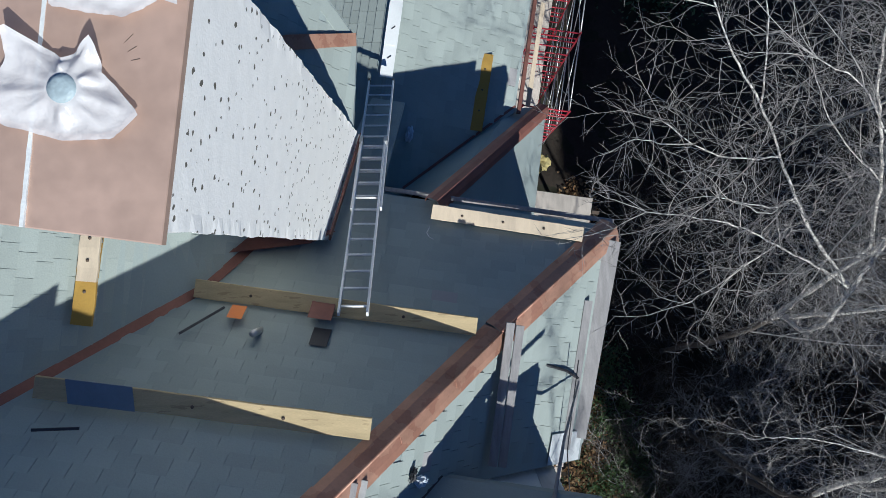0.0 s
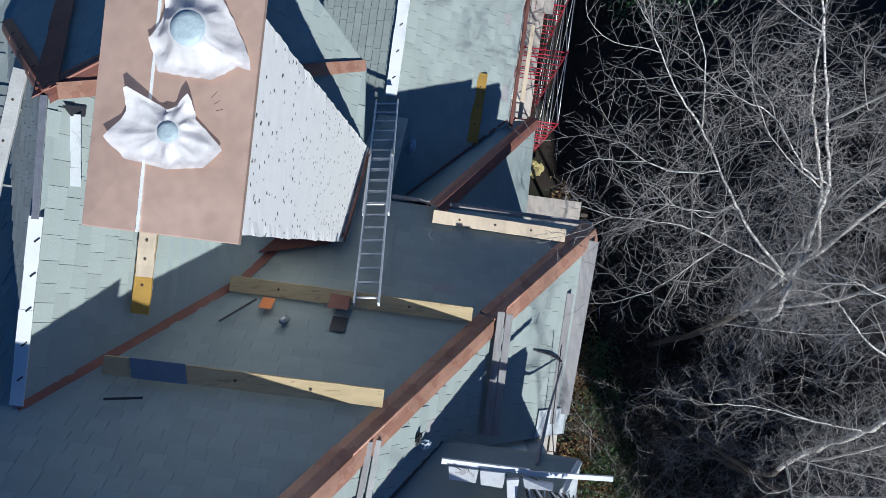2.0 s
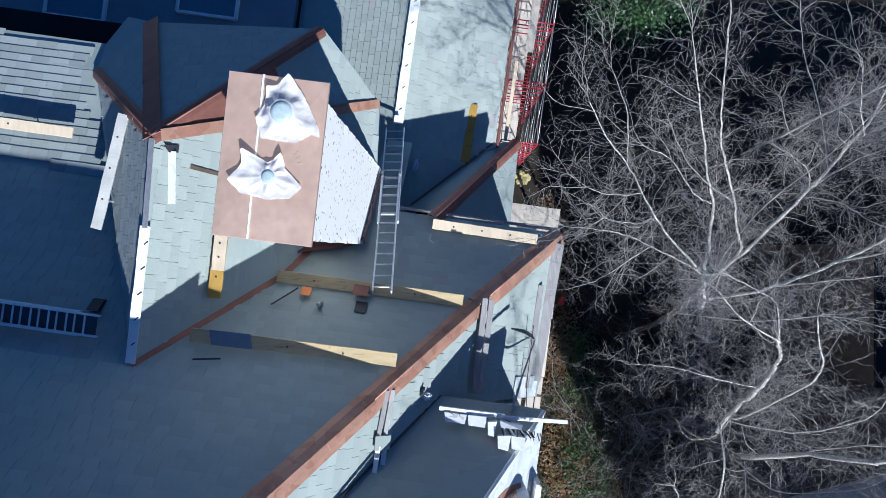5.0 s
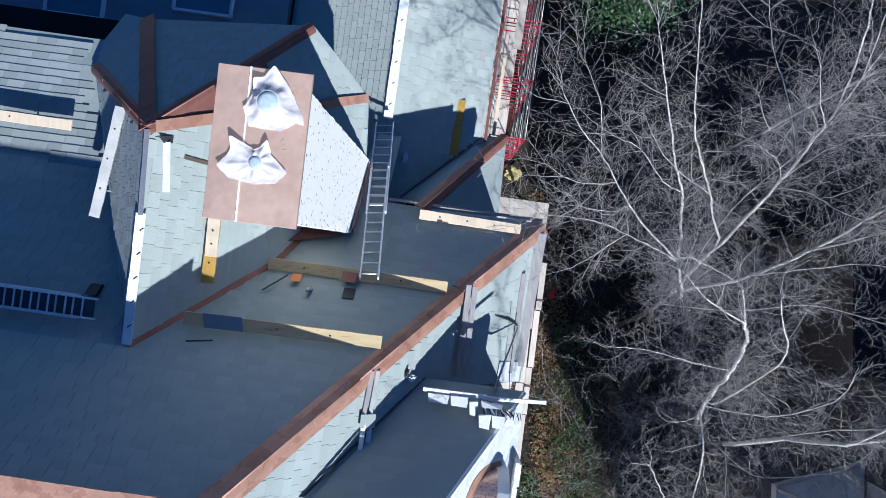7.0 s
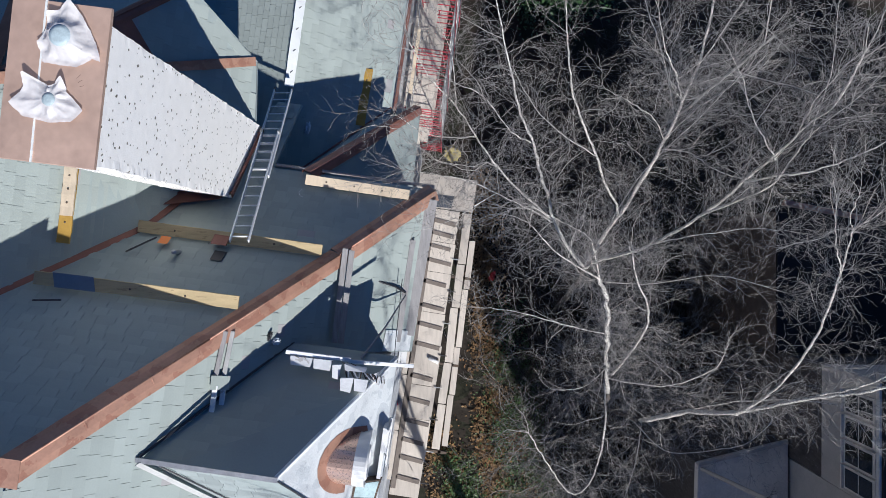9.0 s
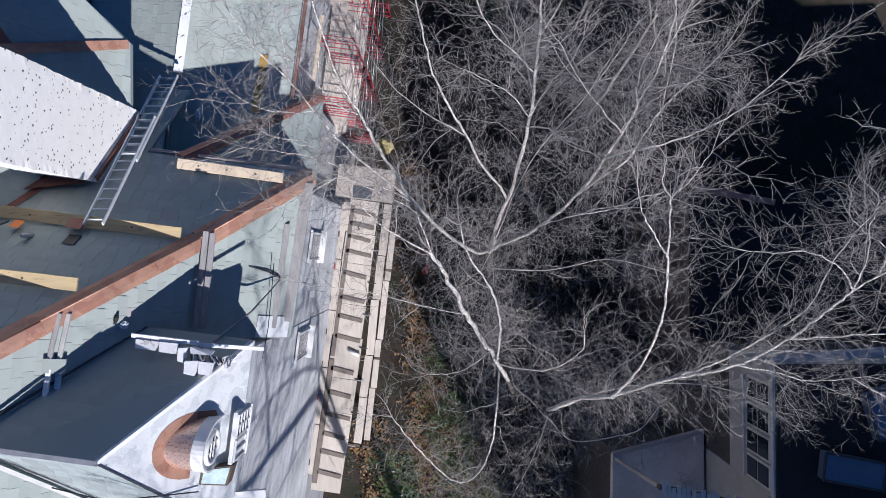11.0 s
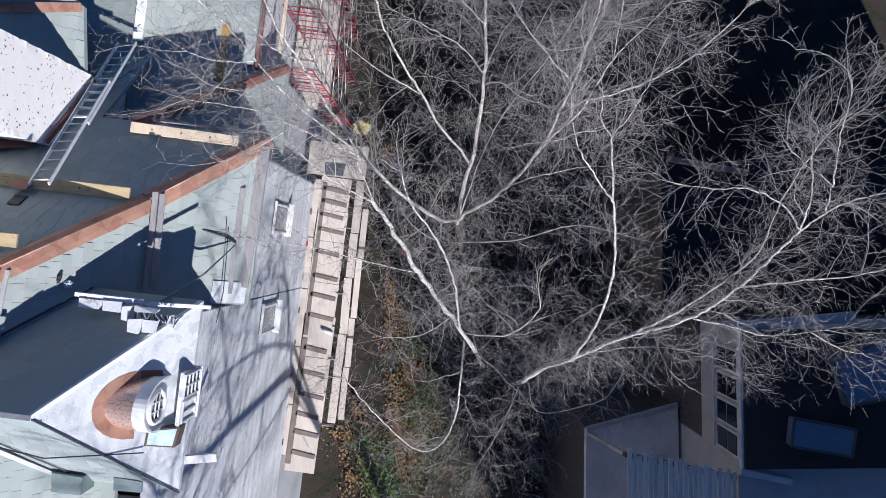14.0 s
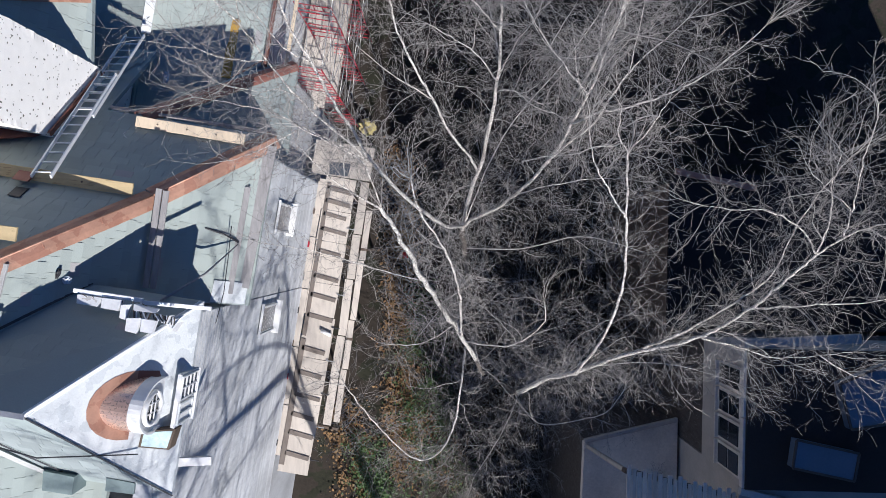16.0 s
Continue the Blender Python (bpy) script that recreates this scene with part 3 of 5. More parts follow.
strip("patch_underlay", W(-4.72, 0.98, 16.70), W(-4.64, 0.12, 16.62), 0.13, M_WASHED, "pale bare strip of underlay on the slope", "underlay", 0.03)
strip("rake_trim", W(*EAVE_T) + W(-0.08, -0.08, 0), W(*EAVE_R) + W(-0.08, -0.08, 0.1), 0.22, M_SHINGLE, "grey-green trim along the cut edge of the slope", "trim", 0.05, side=W(1, 1, -1.3))
# printed marks on the ridge underlay
for k in range(5):
    bar("underlay_mark", W(-4.88, -2.3 + 0.42 * k, 16.919 + 0.01 * k), W(-4.82, -2.24 + 0.42 * k, 16.919 + 0.01 * k), 0.02, 0.004, M_DARK, None, "small dark printed mark on white underlay", "mark", group="marks on the underlay")
for k in range(9):
    bar("underlay_mark", W(-1.6, 3.3 + 0.55 * k, 10.616), W(-1.54, 3.36 + 0.55 * k, 10.616), 0.02, 0.004, M_DARK, None, "small dark printed mark on white underlay", "mark", group="marks on the underlay")

# gutters and fascia
bar("eave_board", W(2.47, 0.45, 12.93), W(2.36, -2.6, 12.95), 0.27, 0.05, M_OLD, None, "long weathered grey board along the east eaves", "board")
bar("eave_board", W(2.2, -0.5, 13.17), W(2.17, -2.75, 13.17), 0.12, 0.04, M_OLD, None, "second weathered grey board by the eaves", "board")
bar("gutter_north", W(-1.1, 0.76, 12.72), W(2.5, 0.76, 12.7), 0.07, 0.07, M_OLD, None, "narrow grey gutter along the north eaves", "gutter")
slab("eave_patch", [W(1.9, -2.5, 13.45), W(2.44, -2.5, 12.88), W(2.44, -2.95, 12.88), W(1.88, -2.95, 13.47)], M_WASHED, 0.03, None, "white bare patch of eave sheathing", "sheathing")
bar("fascia_north_wing", W(1.04, 2.9, 9.24), W(1.1, 15, 9.22), 0.08, 0.14, M_COPPER_DK, None, "brown fascia along the low eaves", "fascia")

# ---------------- the chimney ----------------
def build_chimney():
    ob = thing("chimney", "tall white pitted stucco chimney under a copper cap", "chimney")
    bm = bmesh.new()
    foot = [W(-1.72, -0.15, 9.5), W(-1.72, 1.64, 9.5), W(-2.8, 1.64, 9.5), W(-2.8, -0.15, 9.5)]
    rows, cols = 110, 14
    grid = []
    for k in range(rows + 1):
        z = 9.5 + 10.35 * k / rows
        ring = []
        for i in range(4):
            p, q = foot[i], foot[(i + 1) % 4]
            for s in range(cols):
                c = p.lerp(q, s / cols)
                w = Vector((noise.noise(Vector((c.x * 4, c.y * 4, z * 4))), noise.noise(Vector((c.x * 4 + 9, c.y * 4, z * 4))), 0))
                w += 0.8 * Vector((noise.noise(Vector((c.x * 13, c.y * 13, z * 13))), noise.noise(Vector((c.x * 13 + 9, c.y * 13, z * 13))), 0))
                ring.append(bm.verts.new(Vector((c.x, c.y, z)) + w * (0.0015 if s else 0.016)))
        grid.append(ring)
    n = 4 * cols
    for k in range(rows):
        for i in range(n):
            j = (i + 1) % n
            bm.faces.new((grid[k][i], grid[k][j], grid[k + 1][j], grid[k + 1][i]))
    bm.faces.new(grid[-1])
    bmesh.ops.recalc_face_normals(bm, faces=bm.faces)
    part("shaft", bm, M_STUCCO, ob, "white pitted stucco shaft")
    # cap: a sheet with turned-down edges
    c = [Vector((-2.64, 2.18, 19.92)), Vector((-1.40, 2.03, 19.92)), Vector((-1.62, 0.0, 19.92)), Vector((-2.85, 0.15, 19.92))]
    mid = sum(c, Vector()) / 4
    vs = []
    for ring, dz in ((1.0, -0.07), (1.0, -0.008), (0.992, 0.0), (0.6, 0.012), (0.2, 0.018)):
        vs += [mid + (p - mid) * ring + UP * dz for p in c]
    fs = [(r * 4 + i, r * 4 + (i + 1) % 4, r * 4 + 4 + (i + 1) % 4, r * 4 + 4 + i) for r in range(4) for i in range(4)]
    fs += [(16, 17, 18, 19), (3, 2, 1, 0)]
    mesh_ob("cap", vs, [tuple(reversed(f)) for f in fs], M_CAP, ob, "flat tan-brown copper cap sheet")
    # sealed seam along the cap
    s0, s1 = c[0].lerp(c[1], 0.35), c[3].lerp(c[2], 0.36)
    vs = []
    for k in range(49):
        c0 = s0.lerp(s1, k / 48) + UP * 0.02
        w = Vector((0.012 + 0.006 * noise.noise(Vector((k * 0.9, 0, 3))), 0, 0))
        vs += [c0 - w - UP * 0.02, c0 - w, c0 + w, c0 + w - UP * 0.02]
    fs = [(k * 4 + i, k * 4 + i + 1, k * 4 + i + 5, k * 4 + i + 4) for k in range(48) for i in range(3)]
    mesh_ob("sealed_seam", vs, fs, M_SEAM, ob, "ragged white sealant seam")
    # copper flashing at the foot
    slab("foot_flashing", [W(-2.95, -0.5, 14.22), W(-1.9, -0.22, 13.98), W(-1.6, 0.0, 13.78), W(-2.85, -0.02, 13.8)], M_COPPER_DK, 0.03, ob, "red-brown copper apron at the chimney's foot")
    bar("foot_flashing", W(-1.66, -0.1, 13.85), W(-1.66, 1.6, 12.2), 0.12, 0.03, M_COPPER_DK, ob, side=UP)
    # pencilled sums on the cap, unreadable
    for k in range(3):
        o = Vector((-1.83 + 0.02 * k, 1.14 - 0.05 * k, 19.934))
        bar("pencil_mark", o, o + Vector((0.05, 0.05 - 0.02 * k, 0)), 0.003, 0.002, M_CLEAT, ob)


build_chimney()


def flue_cover(cx, cy, corners, lifted, pot_r, pot_h, label, seed):
    """A torn plastic sheet draped over a flue pot, its corners lying on the cap or curling up."""
    ob = thing("flue_cover", label, "plastic sheet", "covers on the flues")
    z0 = 19.95
    rings, seg = 16, 96
    angles = [math.atan2(y, x) for x, y in corners]

    def rim(q):
        d = Vector((math.cos(q), math.sin(q)))
        for (x0, y0), (x1, y1) in zip(corners, corners[1:] + corners[:1]):
            e = Vector((x1 - x0, y1 - y0))
            det = d.x * -e.y + d.y * e.x
            if abs(det) > 1e-9:
                t, u = (x0 * -e.y + y0 * e.x) / det, (d.x * y0 - d.y * x0) / det
                if t > 0 and -1e-6 <= u <= 1 + 1e-6:
                    return t
        return 0.3

    vs = [Vector((cx, cy, z0 + pot_h))]
    for r in range(1, rings + 1):
        f = r / rings
        for k in range(seg):
            q = 2 * math.pi * k / seg
            top = pot_r * 0.95
            d = top * f / 0.25 if f <= 0.25 else top + (rim(q) * (1 + 0.03 * noise.noise(Vector((q * 5, seed, 0)))) - top) * (f - 0.25) / 0.75
            x, y = cx + d * math.cos(q), cy + d * math.sin(q)
            fall = max(0.0, 1 - max(0.0, d - top) / 0.13) ** 1.4
            z = z0 + 0.014 + pot_h * fall
            out = max(0.0, f - 0.25) / 0.75
            for i, a in enumerate(angles):
                off = abs((q - a + math.pi) % (2 * math.pi) - math.pi)
                z += max(0.0, 1 - off / 0.34) * (0.035 * math.sin(min(1.0, out * 1.3) * math.pi) + lifted[i] * out * out)
            z += 0.022 * out * abs(noise.noise(Vector((x * 6, y * 6, seed)))) + 0.012 * out * abs(noise.noise(Vector((x * 19, y * 19, seed))))
            vs.append(Vector((x, y, z)))
    fs = [(0, 1 + k, 1 + (k + 1) % seg) for k in range(seg)]
    for r in range(rings - 1):
        for k in range(seg):
            a, b = 1 + r * seg + k, 1 + r * seg + (k + 1) % seg
            fs += [(a, a + seg, b + seg), (a, b + seg, b)] if (r + k) % 2 else [(a, a + seg, b), (b, a + seg, b + seg)]
    mesh_ob("sheet", vs, fs, M_PLASTIC, ob, "crumpled milky plastic", smooth=True)
    tube("pot", [(cx, cy, z0), (cx, cy, z0 + pot_h * 0.8), (cx, cy, z0 + pot_h + 0.02), (cx, cy, z0 + pot_h + 0.03)], [pot_r * 0.9, pot_r * 0.9, pot_r * 0.86, pot_r * 0.5], M_POT, ob, "pale blue-grey round flue top", sides=28)


flue_cover(-1.95, 1.63, [(0.26, 0.2), (0.075, 0.49), (-0.1, 0.34), (-0.2, 0.33), (-0.24, 0.1), (-0.34, -0.05), (-0.28, -0.3), (0.13, -0.36), (0.36, -0.25), (0.46, -0.5), (0.44, -0.2)], [0.03, 0.08, 0.02, 0.08, 0.02, 0.05, 0.01, 0.01, 0.01, 0.0, 0.04], 0.155, 0.15, "milky plastic sheet over a round blue-grey flue top", 2)
flue_cover(-2.13, 0.86, [(0.41, -0.13), (0.2, 0.1), (0.17, 0.29), (-0.01, 0.17), (-0.33, 0.36), (-0.33, 0.17), (-0.5, -0.03), (-0.37, -0.19), (-0.03, -0.28), (0.25, -0.27)], [0.02, 0.02, 0.1, 0.04, 0.1, 0.03, 0.07, 0.01, 0.01, 0.01], 0.095, 0.07, "milky plastic sheet tied over a smaller flue top", 5)


# ---------------- ladders, planks and other loose things on the roofs ----------------
def ladder(label, foot, top, split, base_w, fly_w):
    """An aluminium extension ladder: two sections with rails, rungs, feet and guides."""
    ob = thing("extension_ladder", label, "ladder", "ladders")
    foot, top = Vector(foot), Vector(top)
    d = (top - foot).normalized()
    side = d.cross(UP).normalized()
    up = side.cross(d)
    if up.z < 0:
        up = -up
    whole = (top - foot).length
    for wide, s0, s1, lift in ((base_w, 0.0, split[0], 0.0), (fly_w, split[1], whole, 0.05)):
        for k in (-1, 1):
            o = side * k * (wide / 2 - 0.012) + up * lift
            bar("rail", foot + d * s0 + o, foot + d * s1 + o, 0.028, 0.075, M_ALU, ob, side=side)
            bar("foot_cap", foot + d * (s0 - 0.03) + o, foot + d * (s0 + 0.03) + o, 0.04, 0.09, M_DARK, ob, "black rubber cap", side=side)
        s = s0 + 0.15
        while s < s1 - 0.05:
            c = foot + d * s + up * lift
            tube("rung", [c - side * (wide / 2 - 0.02), c + side * (wide / 2 - 0.02)], 0.017, M_ALU, ob, sides=6)
            s += 0.305
    c = foot + d * split[1] + up * 0.05
    for k in (-1, 1):
        bar("guide_bracket", c + side * k * (fly_w / 2) - d * 0.05, c + side * k * (fly_w / 2) + d * 0.08, 0.06, 0.1, M_STEEL, ob, side=side)
    return ob


ladder("extension ladder leaning up to the shaded slope", (-1.21, 2.96, 11.06), (-1.175, -0.88, 14.98), (3.45, 1.85), 0.45, 0.385)
ladder("ladder lying level across the shaded slope", (-9.6, -0.80, 16.75), (-5.68, -1.32, 16.85), (3.6, 0.5), 0.42, 0.37)


# Thin dark slab that shows between the rungs of the lying ladder.
slab("ladder_pad", [(-9.6, -0.63, 16.66), (-5.78, -1.14, 16.76), (-5.82, -1.48, 16.76), (-9.64, -0.97, 16.66)], M_DARKBLUE, 0.03, None, "thin dark blue slab under the lying ladder", "mat")


def plank(label, p, q, width, material, brackets=2, down=None, thick=0.042, category="scaffold plank"):
    """A plank on roof brackets, with a knotted board and steel arms."""
    ob = thing("scaffold_plank", label, category, "scaffold planks on the roofs")
    p, q = Vector(p), Vector(q)
    d = (q - p).normalized()
    side = d.cross(UP).normalized()
    n = 12
    ring = []
    for k in range(n + 1):
        c = p.lerp(q, k / n) + UP * 0.006 * math.sin(k * 1.1)
        w = width / 2 + 0.003 * math.sin(k * 2.1)
        ring += [c - side * w - UP * thick / 2, c + side * w - UP * thick / 2, c + side * w + UP * (thick / 2 - 0.006), c + side * (w - 0.006) + UP * thick / 2, c - side * (w - 0.006) + UP * thick / 2, c - side * w + UP * (thick / 2 - 0.006)]
    fs = [(k * 6 + i, k * 6 + (i + 1) % 6, k * 6 + 6 + (i + 1) % 6, k * 6 + 6 + i) for k in range(n) for i in range(6)]
    fs += [(5, 4, 3, 2, 1, 0), tuple(n * 6 + i for i in range(6))]
    mesh_ob("board", ring, fs, material, ob)
    down = Vector(down) if down else side
    for k in range(brackets):
        c = p.lerp(q, (k + 0.5) / brackets) - UP * (thick / 2 + 0.012)
        bar("bracket_arm", c - side * width * 0.5, c + side * width * 0.5, 0.04, 0.02, M_STEEL, ob, side=d)
        bar("bracket_strut", c + down * width * 0.45, c - down * width * 0.45 - UP * 0.22, 0.03, 0.015, M_STEEL, ob, side=d)
    for k in range(3):
        c = p.lerp(q, 0.2 + 0.27 * k) + UP * (thick / 2 + 0.004)
        tube("knot", [c, c + UP * 0.004], 0.02, M_CLEAT, ob, sides=8)
    return ob


plank("long olive-brown plank on roof brackets, mostly in shade", (-3.24, -0.55, 14.74), (0.38, -1.02, 14.72), 0.235, M_PLANK, 3, north)
plank("long plank on the upper brackets beside blue plastic", (-4.34, -1.50, 16.42), (-0.80, -1.93, 16.36), 0.235, M_PLANK, 3, north)
plank("pale sunlit plank above the north gutter", (-0.24, 0.53, 13.19), (2.02, 0.2, 13.17), 0.22, M_PALE, 2, north)
plank("yellow-painted plank on the pale slope under the chimney", (-3.93, 0.54, 15.93), (-4.08, -0.90, 15.97), 0.24, M_YELLOW, 2, east)
plank("short pale plank end lying on the yellow plank", (-3.93, 0.5, 15.98), (-4.0, -0.41, 16.02), 0.23, M_PALE, 1, east)
plank("yellow-painted plank on the low shaded slope", (0.76, 3.82, 9.68), (0.54, 2.3, 9.72), 0.24, M_YELLOW, 2, east)
plank("bleached grey plank along the grey west slope", (-5.80, 2.4, 15.75), (-6.36, 0.33, 15.62), 0.2, M_BLEACHED, 2, -east)
plank("pale plank on brackets on the straight-coursed slope", (-12.5, 3.0, 14.24), (-7.5, 2.30, 14.24), 0.22, M_PALE, 3, north)
slab("blue_plastic_wrap", [(-4.0, -1.41, 16.46), (-3.3, -1.49, 16.45), (-3.27, -1.75, 16.45), (-3.97, -1.67, 16.46)], M_TARP, 0.012, None, "dark blue plastic wrapped over a plank", "plastic")

# two old boards standing along the east slope, and a stack farther up
for k, (da, dz) in enumerate(((0.0, 0.1), (0.13, 0.08))):
    bar("old_board", W(0.95 + da, -0.86 - 0.02 * k, 14.5 + dz), W(0.98 + da, -2.75, 14.46 + dz), 0.11, 0.05, M_OLD, None, "weathered grey board lying up the east slope", "board", side=east, group="old boards on the roof")
for k in range(2):
    bar("old_board", W(-0.6 + 0.09 * k, -2.5, 16.68 - 0.12 * k), W(-0.64 + 0.1 * k, -3.3, 16.76 - 0.13 * k), 0.075, 0.05, M_BLEACHED if k else M_OLD, None, "old grey board stacked by the copper hip", "board", side=east, group="old boards on the roof")
    bar("old_board", W(-0.62 + 0.1 * k, -3.42, 16.76 - 0.14 * k), W(-0.62 + 0.11 * k, -4.0 + 0.03 * k, 16.78 - 0.15 * k), 0.085, 0.05, M_PEEL, None, "old white board stacked by the copper hip", "board", side=east, group="old boards on the roof")
slab("felt_pad", [W(-0.68, -3.24, 16.87), W(-0.44, -3.26, 16.6), W(-0.43, -3.5, 16.6), W(-0.67, -3.48, 16.87)], M_SHINGLE, 0.03, None, "grey felt pad over stacked boards", "pad")
for k in range(5):
    slab("broken_shingle", [W(-0.62 + 0.05 * k, -4.02 - 0.03 * (k % 2), 16.74 - 0.07 * k), W(-0.58 + 0.05 * k, -4.02 - 0.03 * (k % 2), 16.68 - 0.07 * k), W(-0.58 + 0.05 * k, -4.12, 16.68 - 0.07 * k), W(-0.62 + 0.05 * k, -4.1, 16.74 - 0.07 * k)], (M_DARK, M_PEEL)[k % 2], 0.02, None, "splintered end of a shingle by the boards", "shingle", group="broken shingles")

# torn cornice along the dormer's eaves
def cornice():
    """Splintered white boards of the torn eaves, lying over the edge of the shaded slope."""
    ob = thing("torn_cornice", "torn white cornice boards with splintered ends", "cornice")
    rnd = random.Random(9)
    bar("long_board", W(0.32, -2.83, 15.92), W(1.5, -2.82, 15.9), 0.075, 0.05, M_PEEL, ob, "long splintered white board", side=north)
    bar("long_board", W(1.45, -2.86, 15.86), W(2.64, -2.79, 15.8), 0.07, 0.04, M_PEEL, ob, "white board jutting past the eaves", side=north)
    for a0, a1, b0, b1, z in ((0.42, 0.82, -2.88, -3.03, 15.98), (0.84, 1.18, -2.87, -3.04, 15.99), (1.2, 1.36, -2.92, -3.15, 16.05), (1.41, 1.82, -2.9, -2.99, 16.04), (1.39, 1.62, -3.1, -3.32, 16.2), (1.63, 1.88, -3.09, -3.3, 16.18)):
        k = rnd.uniform(-0.02, 0.02)
        slab("soffit_board", [W(a0, b0 + k, z), W(a1, b0 - k, z - 0.01), W(a1 - 0.02, b1 + k, z + 0.05), W(a0 + 0.03, b1, z + 0.05)], M_PEEL, 0.1, ob, "broken white soffit board")
    for k in range(22):
        a = 1.42 + 0.034 * k + 0.02 * rnd.random()
        bar("splinter", W(a, -2.98 - 0.02 * rnd.random(), 16.08), W(a + 0.14 * rnd.random() - 0.02, -3.07 - 0.06 * rnd.random(), 16.16), 0.012 + 0.014 * rnd.random(), 0.012, (M_CLEAT, M_DARK, M_PEEL)[k % 3], ob, side=east)
    for k in range(7):
        a = 0.5 + 0.17 * k
        bar("splinter", W(a, -2.87, 15.97), W(a + 0.1 * rnd.random(), -2.87 - 0.03, 15.98), 0.012, 0.01, M_CLEAT, ob, side=east)
    for k in range(3):
        slab("gable_slat", [W(1.95 + 0.08 * k, -3.02 - 0.05 * k, 15.85), W(2.02 + 0.08 * k, -3.0 - 0.05 * k, 15.75), W(1.98 + 0.08 * k, -3.16 - 0.05 * k, 15.9), W(1.92 + 0.08 * k, -3.14 - 0.05 * k, 15.95)], M_PAINT, 0.04, ob, "short white slat")


cornice()

# small things lying about
tube("vent_pipe", [W(-2.17, -1.36, 14.95), W(-2.17, -1.36, 15.34)], 0.045, M_STEEL, None, "short grey vent pipe through the shaded slope", "vent pipe", sides=16)
slab("roof_vent", [W(-1.52, -1.24, 14.92), W(-1.3, -1.24, 14.92), W(-1.3, -1.42, 15.17), W(-1.52, -1.42, 15.17)], M_DARK, 0.05, None, "square black roof vent", "vent")
slab("shingle_wrapper", [W(-2.58, -1.1, 14.92), W(-2.4, -1.1, 14.9), W(-2.4, -1.24, 15.1), W(-2.58, -1.24, 15.12)], M_ORANGE, 0.012, None, "small orange wrapper on the slope", "wrapper")
bar("pry_bar", W(-3.02, -1.47, 15.42), W(-2.66, -1.14, 14.98), 0.03, 0.03, M_DARK, None, "dark steel pry bar below a plank", "tool")
bar("stick", W(-3.9, -2.42, 16.74), W(-3.46, -2.36, 16.66), 0.03, 0.02, M_DARK, None, "thin dark stick on the slope", "stick")
slab("copper_offcut", [W(-1.62, -0.9, 14.72), W(-1.32, -0.9, 14.72), W(-1.32, -1.12, 14.95), W(-1.62, -1.12, 14.95)], M_COPPER_DK, 0.06, None, "red-brown copper offcut by the ladder", "offcut")
slab("black_box", [W(-5.95, -1.72, 16.2), W(-5.75, -1.72, 16.2), W(-5.75, -1.9, 16.4), W(-5.95, -1.9, 16.4)], M_DARK, 0.14, None, "small black box on the shaded slope", "box")
tube("loose_cable", [W(2.1, -1.35, 13.55), W(2.12, -2.0, 13.5), W(2.14, -2.7, 13.48), W(2.2, -3.3, 13.9)], 0.009, M_DARK, None, "black cable hanging along the east eaves", "cable", sides=6)
tube("curved_hose", [(1.33, -1.64, 13.75), (1.52, -1.71, 13.6), (1.75, -1.8, 13.4), (1.95, -1.94, 13.2)], 0.022, M_DARK, None, "short curved black hose on the eaves slope", "hose", sides=6)
tube("prop_pole", [(1.96, -1.98, 13.25), (1.6, -2.58, 14.2), (1.26, -3.02, 15.5)], [0.012, 0.022, 0.026], M_OLD, None, "thin grey wooden pole propped against the cornice", "pole", sides=8)
tube("loose_string", [W(-0.3, 0.25, 13.5), W(-0.33, 0.16, 13.62), W(-0.28, 0.1, 13.66), W(-0.22, 0.08, 13.68)], 0.006, M_SEAM, None, "short white string by the plank", "string", sides=5)


def crumpled(name, centre, size, material, label, category, seed):
    bm = bmesh.new()
    bmesh.ops.create_icosphere(bm, subdivisions=3, radius=1)
    for v in bm.verts:
        k = 0.65 + 0.5 * noise.noise(v.co * 2.3 + Vector((seed, 0, 0)))
        v.co = Vector((v.co.x * size[0] * k, v.co.y * size[1] * k, max(-0.4, v.co.z) * size[2] * k))
    me = bpy.data.meshes.new(name)
    bm.to_mesh(me)
    bm.free()
    me.materials.append(material)
    ob = new(name, me)
    ob.matrix_world = Matrix.Translation(centre) @ pose(0, 0, 0, 0, 0, seed * 40)
    return tagged(ob, label, category)


crumpled("plastic_bag", W(-1.02, 2.0, 10.34), (0.22, 0.1, 0.09), M_BAG, "crumpled blue-white bag on the low slope", "bag", 2)
crumpled("plastic_bag", W(0.08, -2.7, 15.72), (0.09, 0.12, 0.09), M_BAG, "small white bag beside the dormer", "bag", 3)
crumpled("glove", W(-0.02, -2.6, 15.86), (0.05, 0.13, 0.07), M_DARK, "small black rag on the east slope", "rag", 4)
crumpled("red_bag", (4.8, -2.1, -0.7), (0.3, 0.16, 0.16), M_REDBAG, "red plastic bag on the leaves", "bag", 6)
crumpled("boulder", (3.12, 2.95, -0.7), (0.5, 0.4, 0.4), M_STONE, "yellowish mossy boulder below the scaffold", "boulder", 7)


